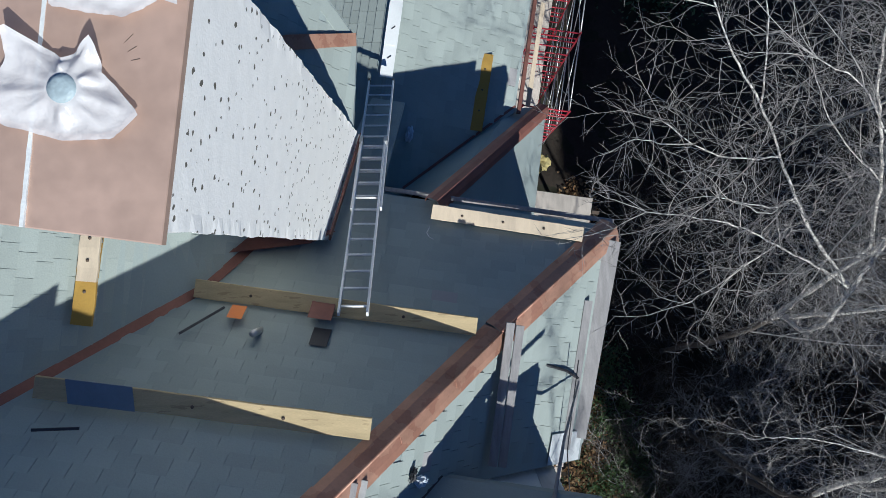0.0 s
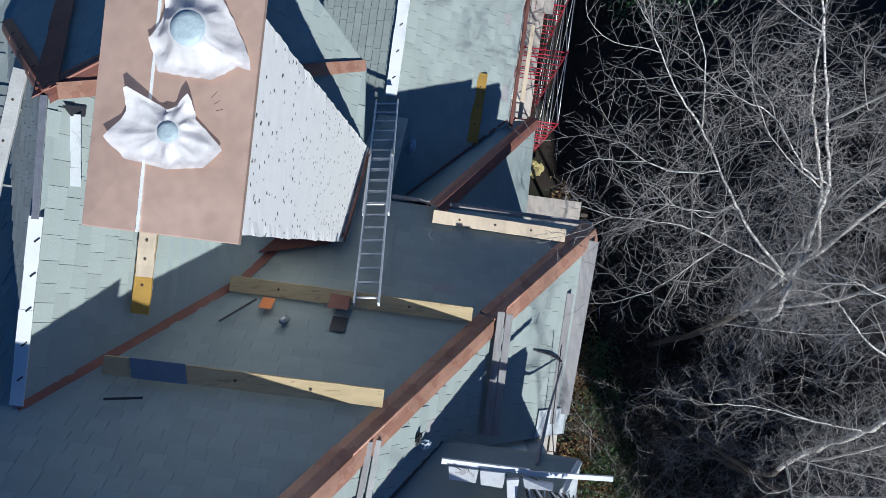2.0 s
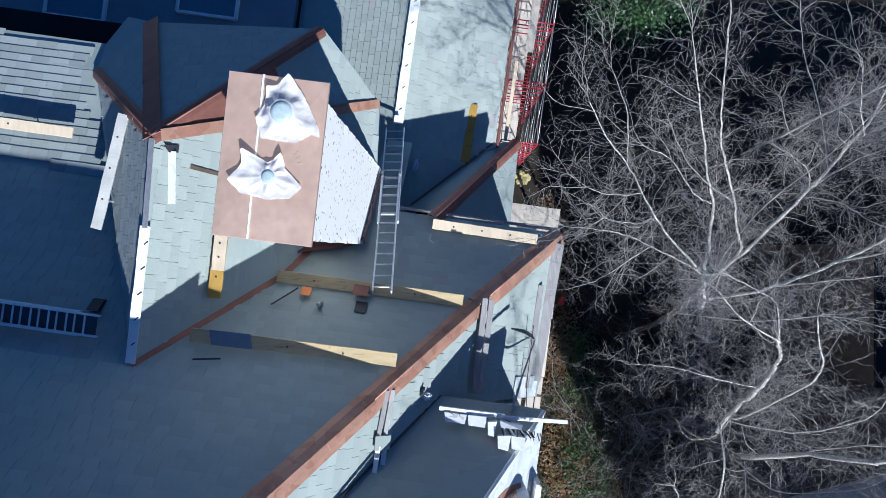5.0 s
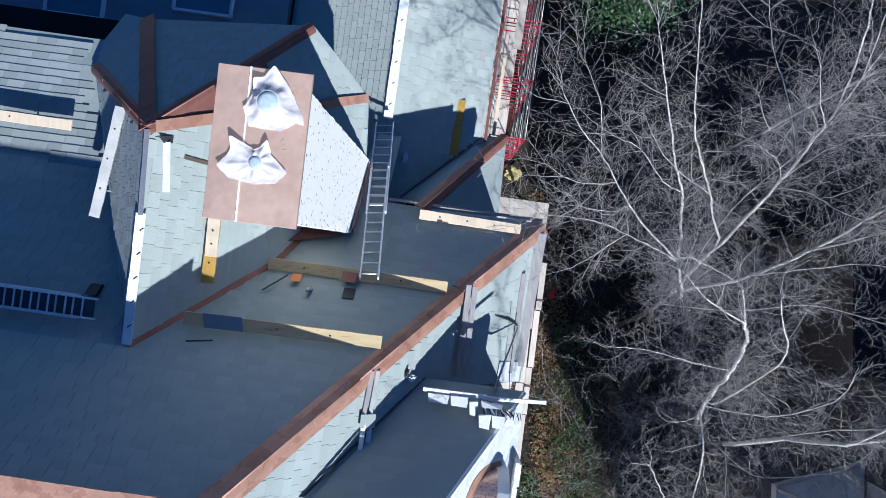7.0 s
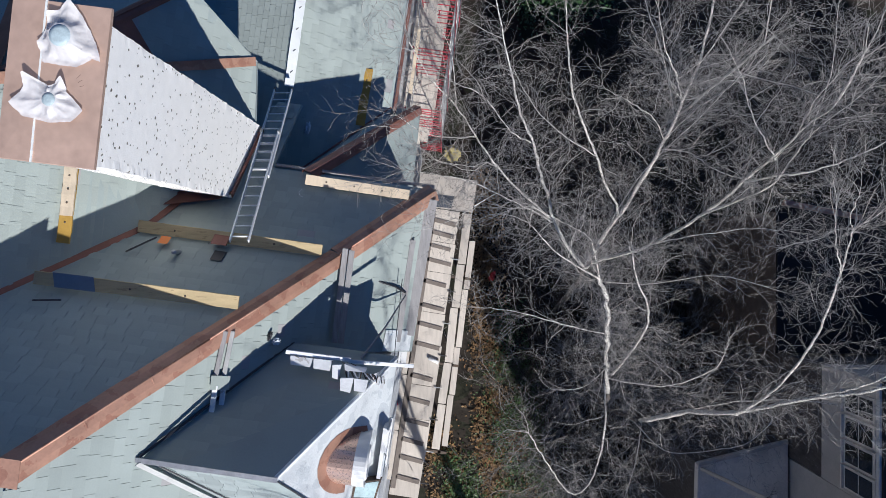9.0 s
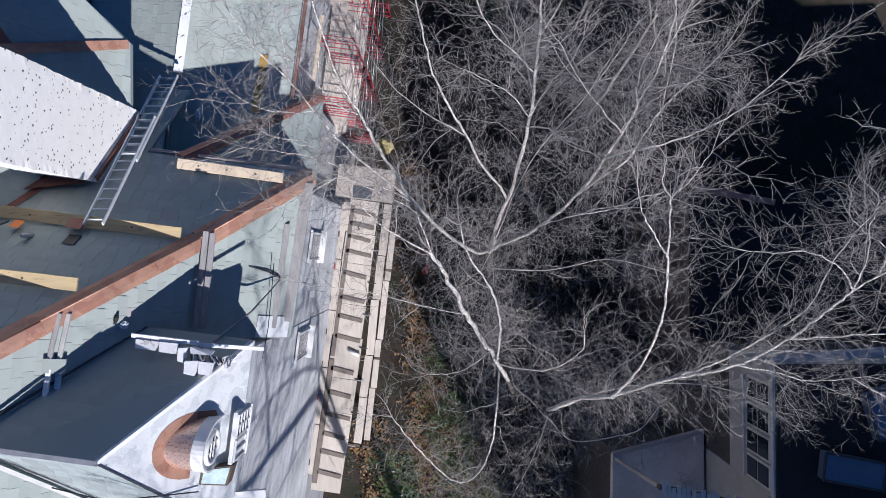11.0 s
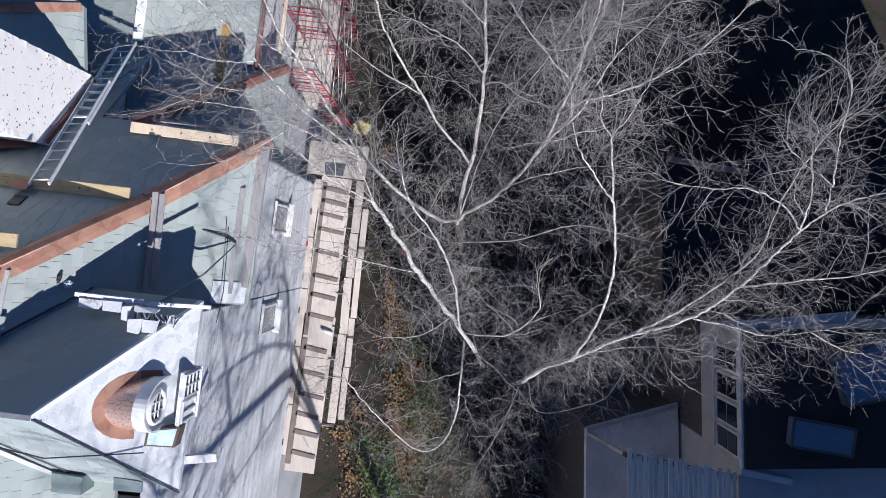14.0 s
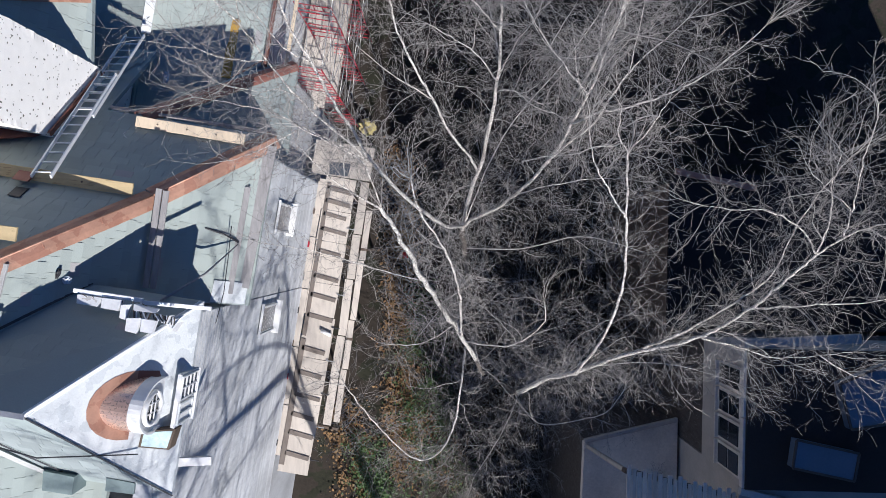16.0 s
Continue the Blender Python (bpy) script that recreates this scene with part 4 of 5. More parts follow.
# ---------------- bull's-eye dormer ----------------
def eyebrow():
    ob = thing("bullseye_dormer", "small barrel dormer with copper roof and round window", "dormer")
    a0, a1, bc, zc, r = 1.34, 2.08, -4.52, 16.18, 0.46

    def arc(a, rad, k, n=20, squash=1.0):
        q = math.pi * k / n
        return W(a, bc + rad * math.cos(q), zc - 0.2 + (rad * math.sin(q)) * 1.66 * squash)

    n = 20
    for name, s0, s1, rad, m in (("barrel_roof", a0, 1.87, r, M_POLISHED), ("barrel_front", 1.87, a1, r * 1.01, M_PAINT)):
        vs = [arc(a, rad, k) for a in (s0, s1) for k in range(n + 1)]
        vs += [arc(a, rad * 0.93, k) for a in (s0, s1) for k in range(n + 1)]
        q = n + 1
        fs = [(k, k + 1, q + k + 1, q + k) for k in range(n)] + [(2 * q + k + 1, 2 * q + k, 3 * q + k, 3 * q + k + 1) for k in range(n)]
        fs += [(q + k, q + k + 1, 3 * q + k + 1, 3 * q + k) for k in range(n)] + [(k + 1, k, 2 * q + k, 2 * q + k + 1) for k in range(n)]
        mesh_ob(name, vs, fs, m, ob, smooth=False)
    vs = [arc(2.03, r * 0.95, k) for k in range(n + 1)] + [W(2.03, bc + r * 0.95, 15.55), W(2.03, bc - r * 0.95, 15.55)]
    mesh_ob("front_panel", vs, [tuple(list(range(n + 1)) + [n + 2, n + 1])], M_PAINT, ob)
    ring_o = [W(2.06, bc + 0.27 * math.cos(k * math.pi / 12), zc + 0.02 + 0.33 * math.sin(k * math.pi / 12)) for k in range(25)]
    tube("window_ring", ring_o, 0.045, M_PAINT, ob, sides=8)
    glass = [W(2.045, bc + 0.25 * math.cos(k * math.pi / 12), zc + 0.02 + 0.31 * math.sin(k * math.pi / 12)) for k in range(24)]
    mesh_ob("round_pane", glass, [tuple(range(24))], M_GLASS, ob, "dark round glass")
    for k in (-0.08, 0.08):
        tube("muntin", [W(2.06, bc + k, zc - 0.3), W(2.06, bc + k, zc + 0.27)], 0.014, M_PAINT, ob, sides=5)
        tube("muntin", [W(2.06, bc - 0.24, zc + k), W(2.06, bc + 0.24, zc + k)], 0.014, M_PAINT, ob, sides=5)
    # flashing apron round the barrel, lying on the white slope
    for k in range(12):
        q0, q1 = math.pi * k / 12, math.pi * (k + 1) / 12

        def lie(q, rad):
            a = 1.74 - 0.34 * rad / r * math.sin(q)
            return W(a, bc + rad * math.cos(q), 17.78 - 1.696 * (a - 0.8) + 0.03)

        slab("apron_sheet", [lie(q0, r * 0.2), lie(q1, r * 0.2), lie(q1, r * 1.26), lie(q0, r * 1.26)], M_COPPER, 0.02, ob)
    for s in (-1, 1):
        leg = [(1.74, 0.95), (1.98, 0.95), (1.95, 1.2), (1.74, 1.26)]
        slab("apron_leg", [W(a, bc + s * r * k, 17.81 - 1.696 * (a - 0.8)) for a, k in leg], M_COPPER_DK, 0.02, ob) if s > 0 else None
        slab("cheek", [W(1.6, bc + s * r * 0.98, 16.0), W(2.06, bc + s * r * 0.98, 16.0), W(2.06, bc + s * r * 0.9, 16.0), W(1.6, bc + s * r * 0.9, 16.0)], M_PAINT, 0.5, ob)


eyebrow()


def small_hatch():
    ob = thing("roof_hatch", "small dark-framed milky hatch below the round dormer", "hatch")
    o = [W(1.88, -4.98, 16.02), W(2.34, -4.95, 15.72), W(2.28, -5.32, 15.72), W(1.86, -5.26, 16.02)]
    slab("frame", o, M_CLEAT, 0.3, ob)
    m = sum(o, Vector()) / 4
    slab("glass", [m + (p - m) * 0.84 + UP * 0.012 for p in o], M_PALEPANE, 0.01, ob)


small_hatch()


def wall_window(a, b, z):
    """A boxed window standing out of the white slope: a small-paned half and a closed white half."""
    ob = thing("casement_window", "white boxed casement window with small dark panes", "window")
    slab("box", [W(a - 0.02, b + 0.24, z + 0.4), W(a - 0.02, b - 0.7, z + 0.38), W(a - 0.09, b - 0.7, z + 0.38), W(a - 0.09, b + 0.24, z + 0.4)], M_PAINT, 0.84, ob)
    for s in (-0.2, 0.0, 0.2):
        bar("mullion", W(a, b + s, z - 0.38), W(a, b + s, z + 0.38), 0.03, 0.04, M_PAINT, ob, side=north)
    for k in range(5):
        h = -0.38 + 0.19 * k
        bar("rail", W(a, b - 0.21, z + h), W(a, b + 0.21, z + h), 0.026, 0.04, M_PAINT, ob, side=UP)
    for i in range(2):
        for j in range(4):
            c = W(a - 0.008, b - 0.1 + 0.2 * i, z - 0.285 + 0.19 * j)
            vs, fs = bar_data(c - UP * 0.08, c + UP * 0.08, 0.17, 0.008, side=north)
            mesh_ob("pane", vs, fs, M_DARKBLUE, ob, "dark pane")
    for h in (-0.34, 0.3):
        bar("shutter_rail", W(a - 0.005, b - 0.28, z + h), W(a - 0.005, b - 0.66, z + h), 0.05, 0.03, M_WASHED, ob, side=UP)
    for s in (-0.29, -0.47, -0.65):
        bar("shutter_stile", W(a - 0.003, b + s, z - 0.36), W(a - 0.003, b + s, z + 0.32), 0.035, 0.03, M_WASHED, ob, side=north)
    bar("sill", W(a, b - 0.7, z - 0.42), W(a, b + 0.25, z - 0.42), 0.07, 0.04, M_PAINT, ob, side=east)


wall_window(2.335, -4.24, 15.36)
tube("dormer_wire", [W(0.0, -5.1, 17.4), W(0.9, -5.2, 17.4), W(1.9, -5.35, 16.1)], 0.012, M_DARK, None, "thin black wire across the dormer", "wire", sides=5)

# ---------------- lower roofs to the north-west ----------------
slab("roof_flat_low", [W(-14, 3.5, 9.2), W(-4.9, 3.5, 9.2), W(-4.9, 15, 9.2), W(-14, 15, 9.2)], M_SLATE, 0.3, None, "dark flat roof below the north slopes", "roof", "structure")


def skylight(a0, a1, b0, b1, z, label, glass):
    ob = thing("skylight", label, "skylight", "skylights on the flat roof")
    slab("pane", [W(a0, b0, z), W(a1, b0, z), W(a1, b1, z), W(a0, b1, z)], glass, 0.06, ob)
    for p, q in (((a0, b0), (a1, b0)), ((a1, b0), (a1, b1)), ((a1, b1), (a0, b1)), ((a0, b1), (a0, b0))):
        bar("frame", W(*p, z), W(*q, z), 0.08, 0.14, M_PAINT, ob)


skylight(-8.05, -6.45, 5.36, 8.5, 9.27, "large white-framed skylight reflecting blue sky", M_TARP)
skylight(-11.6, -10.0, 4.8, 7.4, 9.27, "grey-blue raised skylight beside dark windows", M_TARP)
# Shade under the slope is put into this wall's near-black colour.
slab("wall_low_north", [W(-14, 3.5, 11.4), W(-8.2, 3.5, 11.4), W(-8.2, 4.3, 11.4), W(-14, 4.3, 11.4)], M_ROOFDK, 2.3, None, "wall under the slope, shade put into its near-black colour", "wall", "structure")

bar("window_post", W(-11.6, 3.55, 11.44), W(-11.62, 4.9, 11.44), 0.1, 0.08, M_BAG, None, "pale blue-grey post beside dark windows", "post")
slab("roof_box", [W(0.2, -6.02, 15.72), W(0.74, -6.04, 15.72), W(0.74, -6.36, 15.7), W(0.22, -6.36, 15.7)], M_BOXGREEN, 0.5, None, "grey-green metal box at the dormer's foot", "box", group="boxes on the roof")
slab("roof_box", [W(1.25, -6.0, 15.62), W(1.75, -6.02, 15.62), W(1.76, -6.22, 15.6), W(1.26, -6.24, 15.6)], M_BOXGREEN, 0.35, None, "smaller grey-green metal box at the dormer's foot", "box", group="boxes on the roof")
bar("low_board", W(2.06, -5.78, 15.0), W(2.85, -5.62, 15.0), 0.16, 0.08, M_PAINT, None, "white board jutting from the east front", "board", side=north)

# ---------------- scaffolds ----------------
def frame_scaffold():
    """Red walk-through frames with braces and planks beside the low eaves."""
    ob = thing("frame_scaffold", "red tubular scaffold frames with pale planks", "scaffold")
    bays = [3.35 + 1.75 * k for k in range(6)]
    ai, ao = 1.2, 2.25
    levels = [GROUND - 0.2, 0.8, 2.6, 4.4, 6.2, 8.0]
    for b in bays:
        for lo, hi in zip(levels, levels[1:]):
            f = thing("frame", "", "")
            f.parent = ob
            for key in ("label", "category"):
                if key in f:
                    del f[key]
            for a in (ai, ao):
                tube("post", [W(a, b, lo), W(a, b, hi)], 0.022, M_RED, f, sides=6)
            for z in (hi - 0.08, hi - 0.5, lo + 0.5, lo + 1.0):
                tube("crossbar", [W(ai, b, z), W(ao, b, z)], 0.018, M_RED, f, sides=6)
            for s in (0.25, 0.5, 0.75):
                a = ai + (ao - ai) * s
                tube("strut", [W(a, b, hi - 0.5), W(a, b, hi - 0.08)], 0.014, M_RED, f, sides=5)
    for b0, b1 in zip(bays, bays[1:]):
        for lo, hi in zip(levels[1:], levels[2:]):
            for a in (ai, ao):
                tube("brace", [W(a, b0, lo + 0.2), W(a, b1, hi - 0.2)], 0.011, M_STEEL, ob, "thin galvanised brace", sides=5)
                tube("brace", [W(a, b1, lo + 0.2), W(a, b0, hi - 0.2)], 0.011, M_STEEL, ob, sides=5)
            tube("rail", [W(ao, b0, hi - 0.1), W(ao, b1, hi - 0.1)], 0.014, M_STEEL, ob, sides=5)
    for z, a0, n, b0, b1 in ((4.45, 0.98, 4, 2.6, 11.5), (2.65, 1.0, 4, 3.0, 11.5), (6.25, 1.32, 2, 6.2, 12.0)):
        for j in range(n):
            a = a0 + 0.25 * j
            for p, q in ((b0 + 0.1 * j, b0 + 3.0 - 0.2 * j), (b0 + 3.02 - 0.2 * j, b0 + 6.1), (b0 + 6.12, b1)):
                bar("plank", W(a, p, z + 0.01 * j), W(a + 0.02, q, z + 0.01 * j), 0.235, 0.04, M_DECKWOOD, ob, "pale scaffold plank", side=east)
    bar("toe_board", W(1.3, 3.3, 8.1), W(1.32, 5.6, 8.1), 0.1, 0.04, M_PALE, ob, "pale narrow board beside the eaves", side=east)
    bar("toe_board", W(1.62, 5.9, 8.15), W(1.66, 9.5, 8.15), 0.24, 0.04, M_DECKWOOD, ob, "pale plank on the top frames", side=east)


frame_scaffold()


def deck():
    """Planked working platform along the east front on timber posts."""
    ob = thing("scaffold_platform", "weathered planked platform along the east front", "platform")
    z = 4.35
    rnd = random.Random(4)
    # wide sheets of the walking lane, butted end to end
    b = 0.72
    while b > -8.6:
        n = b - rnd.uniform(1.0, 1.5)
        lean = rnd.uniform(-0.02, 0.02) - (0.05 if b < -7 else 0)
        bar("sheet", W(2.78 + lean, b, z + rnd.uniform(-0.012, 0.012)), W(2.76 + lean, n + 0.015, z + rnd.uniform(-0.012, 0.012)), 1.0, 0.03, M_DECKWOOD, ob, "pale plywood sheet", side=east)
        b = n
    # narrow planks next to the wall and the outer lane
    for a, w, top, dz in ((2.12, 0.24, 0.6, -0.02), (3.56, 0.27, 0.7, -0.05), (3.84, 0.2, -0.2, -0.09)):
        b = top
        while b > (-8.2 if a < 3 else -6.4):
            n = b - rnd.uniform(1.4, 2.0)
            lean = rnd.uniform(-0.035, 0.035)
            bar("plank", W(a + lean, b, z + dz), W(a - lean, n + 0.03, z + dz), w, 0.045, M_DECKWOOD, ob, side=east)
            b = n
    # cast shadows of a rail and rungs, laid across the sheets as thin dark bars
    bar("stringer", W(2.4, 0.5, z + 0.03), W(2.36, -4.6, z + 0.03), 0.13, 0.04, M_RAILSHADE, ob, "thin grey-brown bar in place of a rail's shadow", side=east)
    bar("stringer", W(2.36, -4.7, z + 0.03), W(2.3, -8.9, z + 0.03), 0.17, 0.04, M_RAILSHADE, ob, "thin grey-brown bar in place of a rail's shadow", side=east)
    b = 0.35
    for k in range(14):
        bar("cleat", W(2.36, b, z + 0.035), W(3.22 - 0.1 * rnd.random(), b - 0.1, z + 0.035), 0.12 + 0.03 * rnd.random(), 0.03, M_RAILSHADE, ob, "thin grey-brown bar in place of a rung's shadow", side=north)
        b -= (0.42, 0.44, 0.5, 0.74, 0.82, 0.64, 0.68, 1.1, 0.8, 0.74, 0.66, 0.6, 0.7, 0.64)[k]
    for b in (1.5, -1.5, -4.5, -7.5):
        bar("bearer", W(1.8, b, z - 0.12), W(3.95, b, z - 0.12), 0.1, 0.12, M_CLEAT, ob, side=north)
        for a in (1.95, 3.7):
            bar("post", W(a, b, GROUND - 0.5), W(a, b, z - 0.06), 0.1, 0.1, M_CLEAT, ob, side=east)
    slab("end_sheet", [W(1.75, 1.85, z + 0.05), W(3.7, 1.85, z + 0.05), W(3.7, 0.75, z + 0.05), W(1.75, 0.75, z + 0.05)], M_DECKWOOD, 0.02, ob, "pale plywood end sheet")
    slab("felt_mat", [W(2.3, 1.2, z + 0.062), W(3.0, 1.22, z + 0.062), W(2.96, 0.8, z + 0.062), W(2.35, 0.78, z + 0.062)], M_DARKBLUE, 0.008, ob, "dark felt mat on the end sheet")
    # brackets and clamps along both edges
    for k in range(9):
        b = 0.6 - 1.1 * k
        c = W(2.02, b, z + 0.08)
        bar("bracket", c - north * 0.1, c + north * 0.1, 0.1, 0.1, (M_DARK, M_CLEAT, M_RED, M_STEEL)[k % 4], ob, side=east)
        c = W(3.36, b - 0.4, z + 0.05)
        bar("clamp", c - east * 0.14, c + east * 0.14, 0.03, 0.04, (M_DARK, M_STEEL)[k % 2], ob, side=north)
    tube("roll", [W(2.9, -4.35, z + 0.1), W(3.25, -4.45, z + 0.1)], 0.06, M_PAINT, ob, "white roll lying on the sheets", sides=12)


deck()
tube("hanging_wire", [W(1.9, -1.9, 6.2), W(1.93, 0.5, 6.4)], 0.012, M_DARK, None, "thin dark wire along the east front", "wire", sides=5)

# ---------------- the neighbour ----------------
def neighbour():
    ob = thing("neighbour_house", "grey neighbouring house with dark flat roofs in shade", "house")
    lo = GROUND - 0.5
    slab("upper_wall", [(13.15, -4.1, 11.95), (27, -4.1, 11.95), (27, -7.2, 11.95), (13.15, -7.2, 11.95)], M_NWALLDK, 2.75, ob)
    # Lower part of the wall: its deep shade is put into the colour.
    slab("basement_wall", [(13.2, -4.15, 9.19), (27, -4.15, 9.19), (27, -7.2, 9.19), (13.2, -7.2, 9.19)], M_SHADEBARK, 9.19 - lo, ob, "lower wall with shade put into its dark colour")
    slab("upper_roof", [(13.1, -4.05, 12.06), (27.2, -4.05, 12.06), (27.2, -7.24, 12.06), (13.1, -7.2, 12.06)], M_NROOF, 0.1, ob, "dark flat roof")
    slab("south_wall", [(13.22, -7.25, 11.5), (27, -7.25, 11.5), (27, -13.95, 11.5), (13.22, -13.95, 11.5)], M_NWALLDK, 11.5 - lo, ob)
    slab("south_roof", [(13.14, -7.26, 11.62), (27.2, -7.26, 11.62), (27.2, -13.9, 11.62), (13.14, -13.9, 11.62)], M_NWALLDK, 0.11, ob, "grey roof of the south part")
    bar("parapet_board", (13.12, -7.34, 11.7), (14.3, -7.6, 11.7), 0.16, 0.14, M_NTRIM, ob)
    bar("gutter", (13.06, -3.97, 11.9), (15.7, -3.78, 11.9), 0.22, 0.14, M_NWALLDK, ob, "grey gutter along the roof edge")
    for y0, y1 in ((-4.1, -5.6), (-5.63, -7.18)):
        bar("verge_board", (13.07, y0, 11.93), (13.07, y1, 11.93), 0.06, 0.16, M_NTRIM, ob)
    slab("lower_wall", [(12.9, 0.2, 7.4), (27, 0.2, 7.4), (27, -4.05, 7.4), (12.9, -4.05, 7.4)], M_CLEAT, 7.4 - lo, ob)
    slab("lower_roof", [(12.7, 0.4, 7.52), (27, 0.4, 7.52), (27, -4.04, 7.52), (12.7, -4.04, 7.52)], M_ROOFDK, 0.11, ob, "dark lower roof")
    # Unseen blocks and hipped top added to keep the sun off ground and neighbour.
    slab("rear_porch", [(10.7, -14.0, 15.2), (13.19, -14.0, 15.2), (13.19, -17.6, 15.2), (10.7, -17.6, 15.2)], M_BLOCKWALL, 15.2 - lo, ob, "lower end of an unseen block added for shade")
    slab("rear_wing", [(13.2, -14.0, 19.6), (32, -14.0, 19.6), (32, -17.6, 19.6), (13.2, -17.6, 19.6)], M_BLOCKWALL, 19.6 - lo, ob, "tall unseen block added for shade")
    eaves = [(13.0, -13.8, 19.6), (32.2, -13.8, 19.6), (32.2, -17.8, 19.6), (13.0, -17.8, 19.6), (16.0, -15.8, 25.6), (30.0, -15.8, 25.6)]
    mesh_ob("rear_roof", eaves, [(0, 1, 5, 4), (2, 3, 4, 5), (1, 2, 5), (3, 0, 4), (3, 2, 1, 0)], M_ROOFDK, ob, "steep hipped top of the unseen shade block")
    bar("fascia_timber", (12.8, 0.43, 7.66), (15.12, -0.01, 7.66), 0.17, 0.1, M_RUSTBOARD, ob, "red-brown timber on the roof edge")
    # skylights
    for corners in ([(14.1, -6.0, 12.32), (15.48, -6.27, 12.32), (15.38, -6.88, 12.32), (14.02, -6.62, 12.32)], [(15.02, -4.75, 12.3), (16.4, -4.15, 12.3), (16.7, -5.5, 12.3), (15.3, -5.75, 12.3)]):
        light = mesh_ob("skylight", *slab_data(corners, 0.26), M_SKYPANE, ob, "blue-reflecting skylight")
        for p, q in zip(corners, corners[1:] + corners[:1]):
            mesh_ob("skylight_frame", *bar_data((p[0], p[1], 12.33), (q[0], q[1], 12.33), 0.05, 0.05), M_CLEAT, light)
    # west windows, each with a middle post and a sill
    for y in (-4.83, -5.48, -6.13, -6.78):
        w = mesh_ob("window", *bar_data((13.13, y, 10.4), (13.13, y, 11.75), 0.6, 0.08, side=(0, 1, 0)), M_NTRIM, ob, "pale-framed dark window")
        for z in (10.77, 11.38):
            mesh_ob("pane", *bar_data((13.08, y, z - 0.27), (13.08, y, z + 0.27), 0.47, 0.02, side=(0, 1, 0)), M_GLASS, w)
        mesh_ob("sill", *bar_data((13.06, y - 0.3, 10.4), (13.06, y + 0.3, 10.4), 0.1, 0.05), M_NTRIM, w)
    # boarded lean-to
    for k in range(22):
        x = 10.4 + 0.126 * k
        drop = 0.04 * k + 0.015 * (k % 3)
        gap = 0.03 * ((k * 7) % 5)
        bar("roof_board", (x, -6.6 - 0.036 * k - gap, 12.4 - drop), (x - 0.09, -12.2, 12.55 - drop), 0.1 - 0.012 * (k % 2), 0.03, M_NBOARD, ob, "weathered lean-to board", side=(1, 0, 0))
    bar("lean_to_beam", (10.3, -6.75, 12.3), (13.14, -7.6, 11.35), 0.1, 0.14, M_CLEAT, ob)
    bar("lean_to_post", (10.55, -7.55, 7.3), (10.4, -6.8, 12.25), 0.1, 0.1, M_NWALLDK, ob, side=(1, 0, 0))
    slab("patio", [(10.45, -7.45, 7.3), (13.14, -6.75, 7.3), (13.14, -13.85, 7.3), (10.3, -13.85, 7.3)], M_TERRACE, 0.3, ob, "pale grey paved terrace")
    # Terrace base darkened the same way, shade in the colour.
    slab("patio_base", [(10.55, -7.5, 6.99), (13.14, -6.85, 6.99), (13.14, -13.8, 6.99), (10.4, -13.8, 6.99)], M_SHADEBARK, 6.99 - lo, ob, "terrace base with shade put into its dark colour")
    bar("patio_kerb", (10.45, -7.4, 7.3), (13.12, -6.72, 7.3), 0.12, 0.16, M_NWALLDK, ob)


neighbour()


# ---------------- trees ----------------
def grow_twigs(pile, rnd, start, way, length, radius, level, outward, pale=None):
    """A slender branch, kinked at its joints, with side twigs on alternate sides."""
    step = (0.13, 0.10, 0.08)[level]
    n = max(2, int(length / step))
    pts, rr = [start], [radius]
    d = way.normalized()
    drift = Vector((rnd.gauss(0, 1), rnd.gauss(0, 1), rnd.gauss(0, 0.7))) * 0.05
    for k in range(n):
        kink = (0.15, 0.17, 0.2)[level] * (2.0 if rnd.random() < 0.2 else 1.0)
        d = (d + drift + outward * 0.03 + Vector((rnd.gauss(0, kink), rnd.gauss(0, kink), rnd.gauss(0.015, kink)))).normalized()
        pts.append(pts[-1] + d * length / n)
        rr.append(radius * (1 - 0.7 * (k + 1) / n))
    vs, fs = tube_data(pts, rr, 3 if level > 0 else 4, False)
    (pale or pile).add(vs, fs)
    if level >= 2:
        return
    gap = (0.13, 0.10)[level]
    s = gap * (0.6 + rnd.random())
    turn = rnd.uniform(0, 6.283)
    while s < length * 0.97:
        f = s / length * n
        i = min(int(f), n - 1)
        p = pts[i].lerp(pts[i + 1], f - i)
        a = (pts[i + 1] - pts[i]).normalized()
        o = a.orthogonal().normalized()
        turn += 3.1416 + rnd.gauss(0, 0.7)
        o.rotate(Matrix.Rotation(turn, 3, a))
        w = a + o * rnd.uniform(0.7, 1.7)
        rest = 1.05 - 0.65 * s / length
        if level == 0:
            grow_twigs(pile, rnd, p, w, rnd.uniform(0.3, 0.95) * rest, max(0.0034, radius * 0.5), 1, outward)
        else:
            grow_twigs(pile, rnd, p, w, rnd.uniform(0.1, 0.4) * rest, 0.0027, 2, outward)
        s += gap * rnd.uniform(0.5, 1.6)


def smooth_line(pts, rnd, per=4, wobble=0.03):
    """A curve through the points, with small bends."""
    out = []
    p = [Vector(q) for q in pts]
    for i in range(len(p) - 1):
        a, b, c, d = p[max(i - 1, 0)], p[i], p[i + 1], p[min(i + 2, len(p) - 1)]
        for k in range(per):
            t = k / per
            q = 0.5 * ((2 * b) + (c - a) * t + (2 * a - 5 * b + 4 * c - d) * t * t + (3 * b - a - 3 * c + d) * t ** 3)
            out.append(q + Vector([rnd.uniform(-wobble, wobble) for _ in range(3)]) * (1 if i + k else 0))
    out.append(p[-1])
    return out


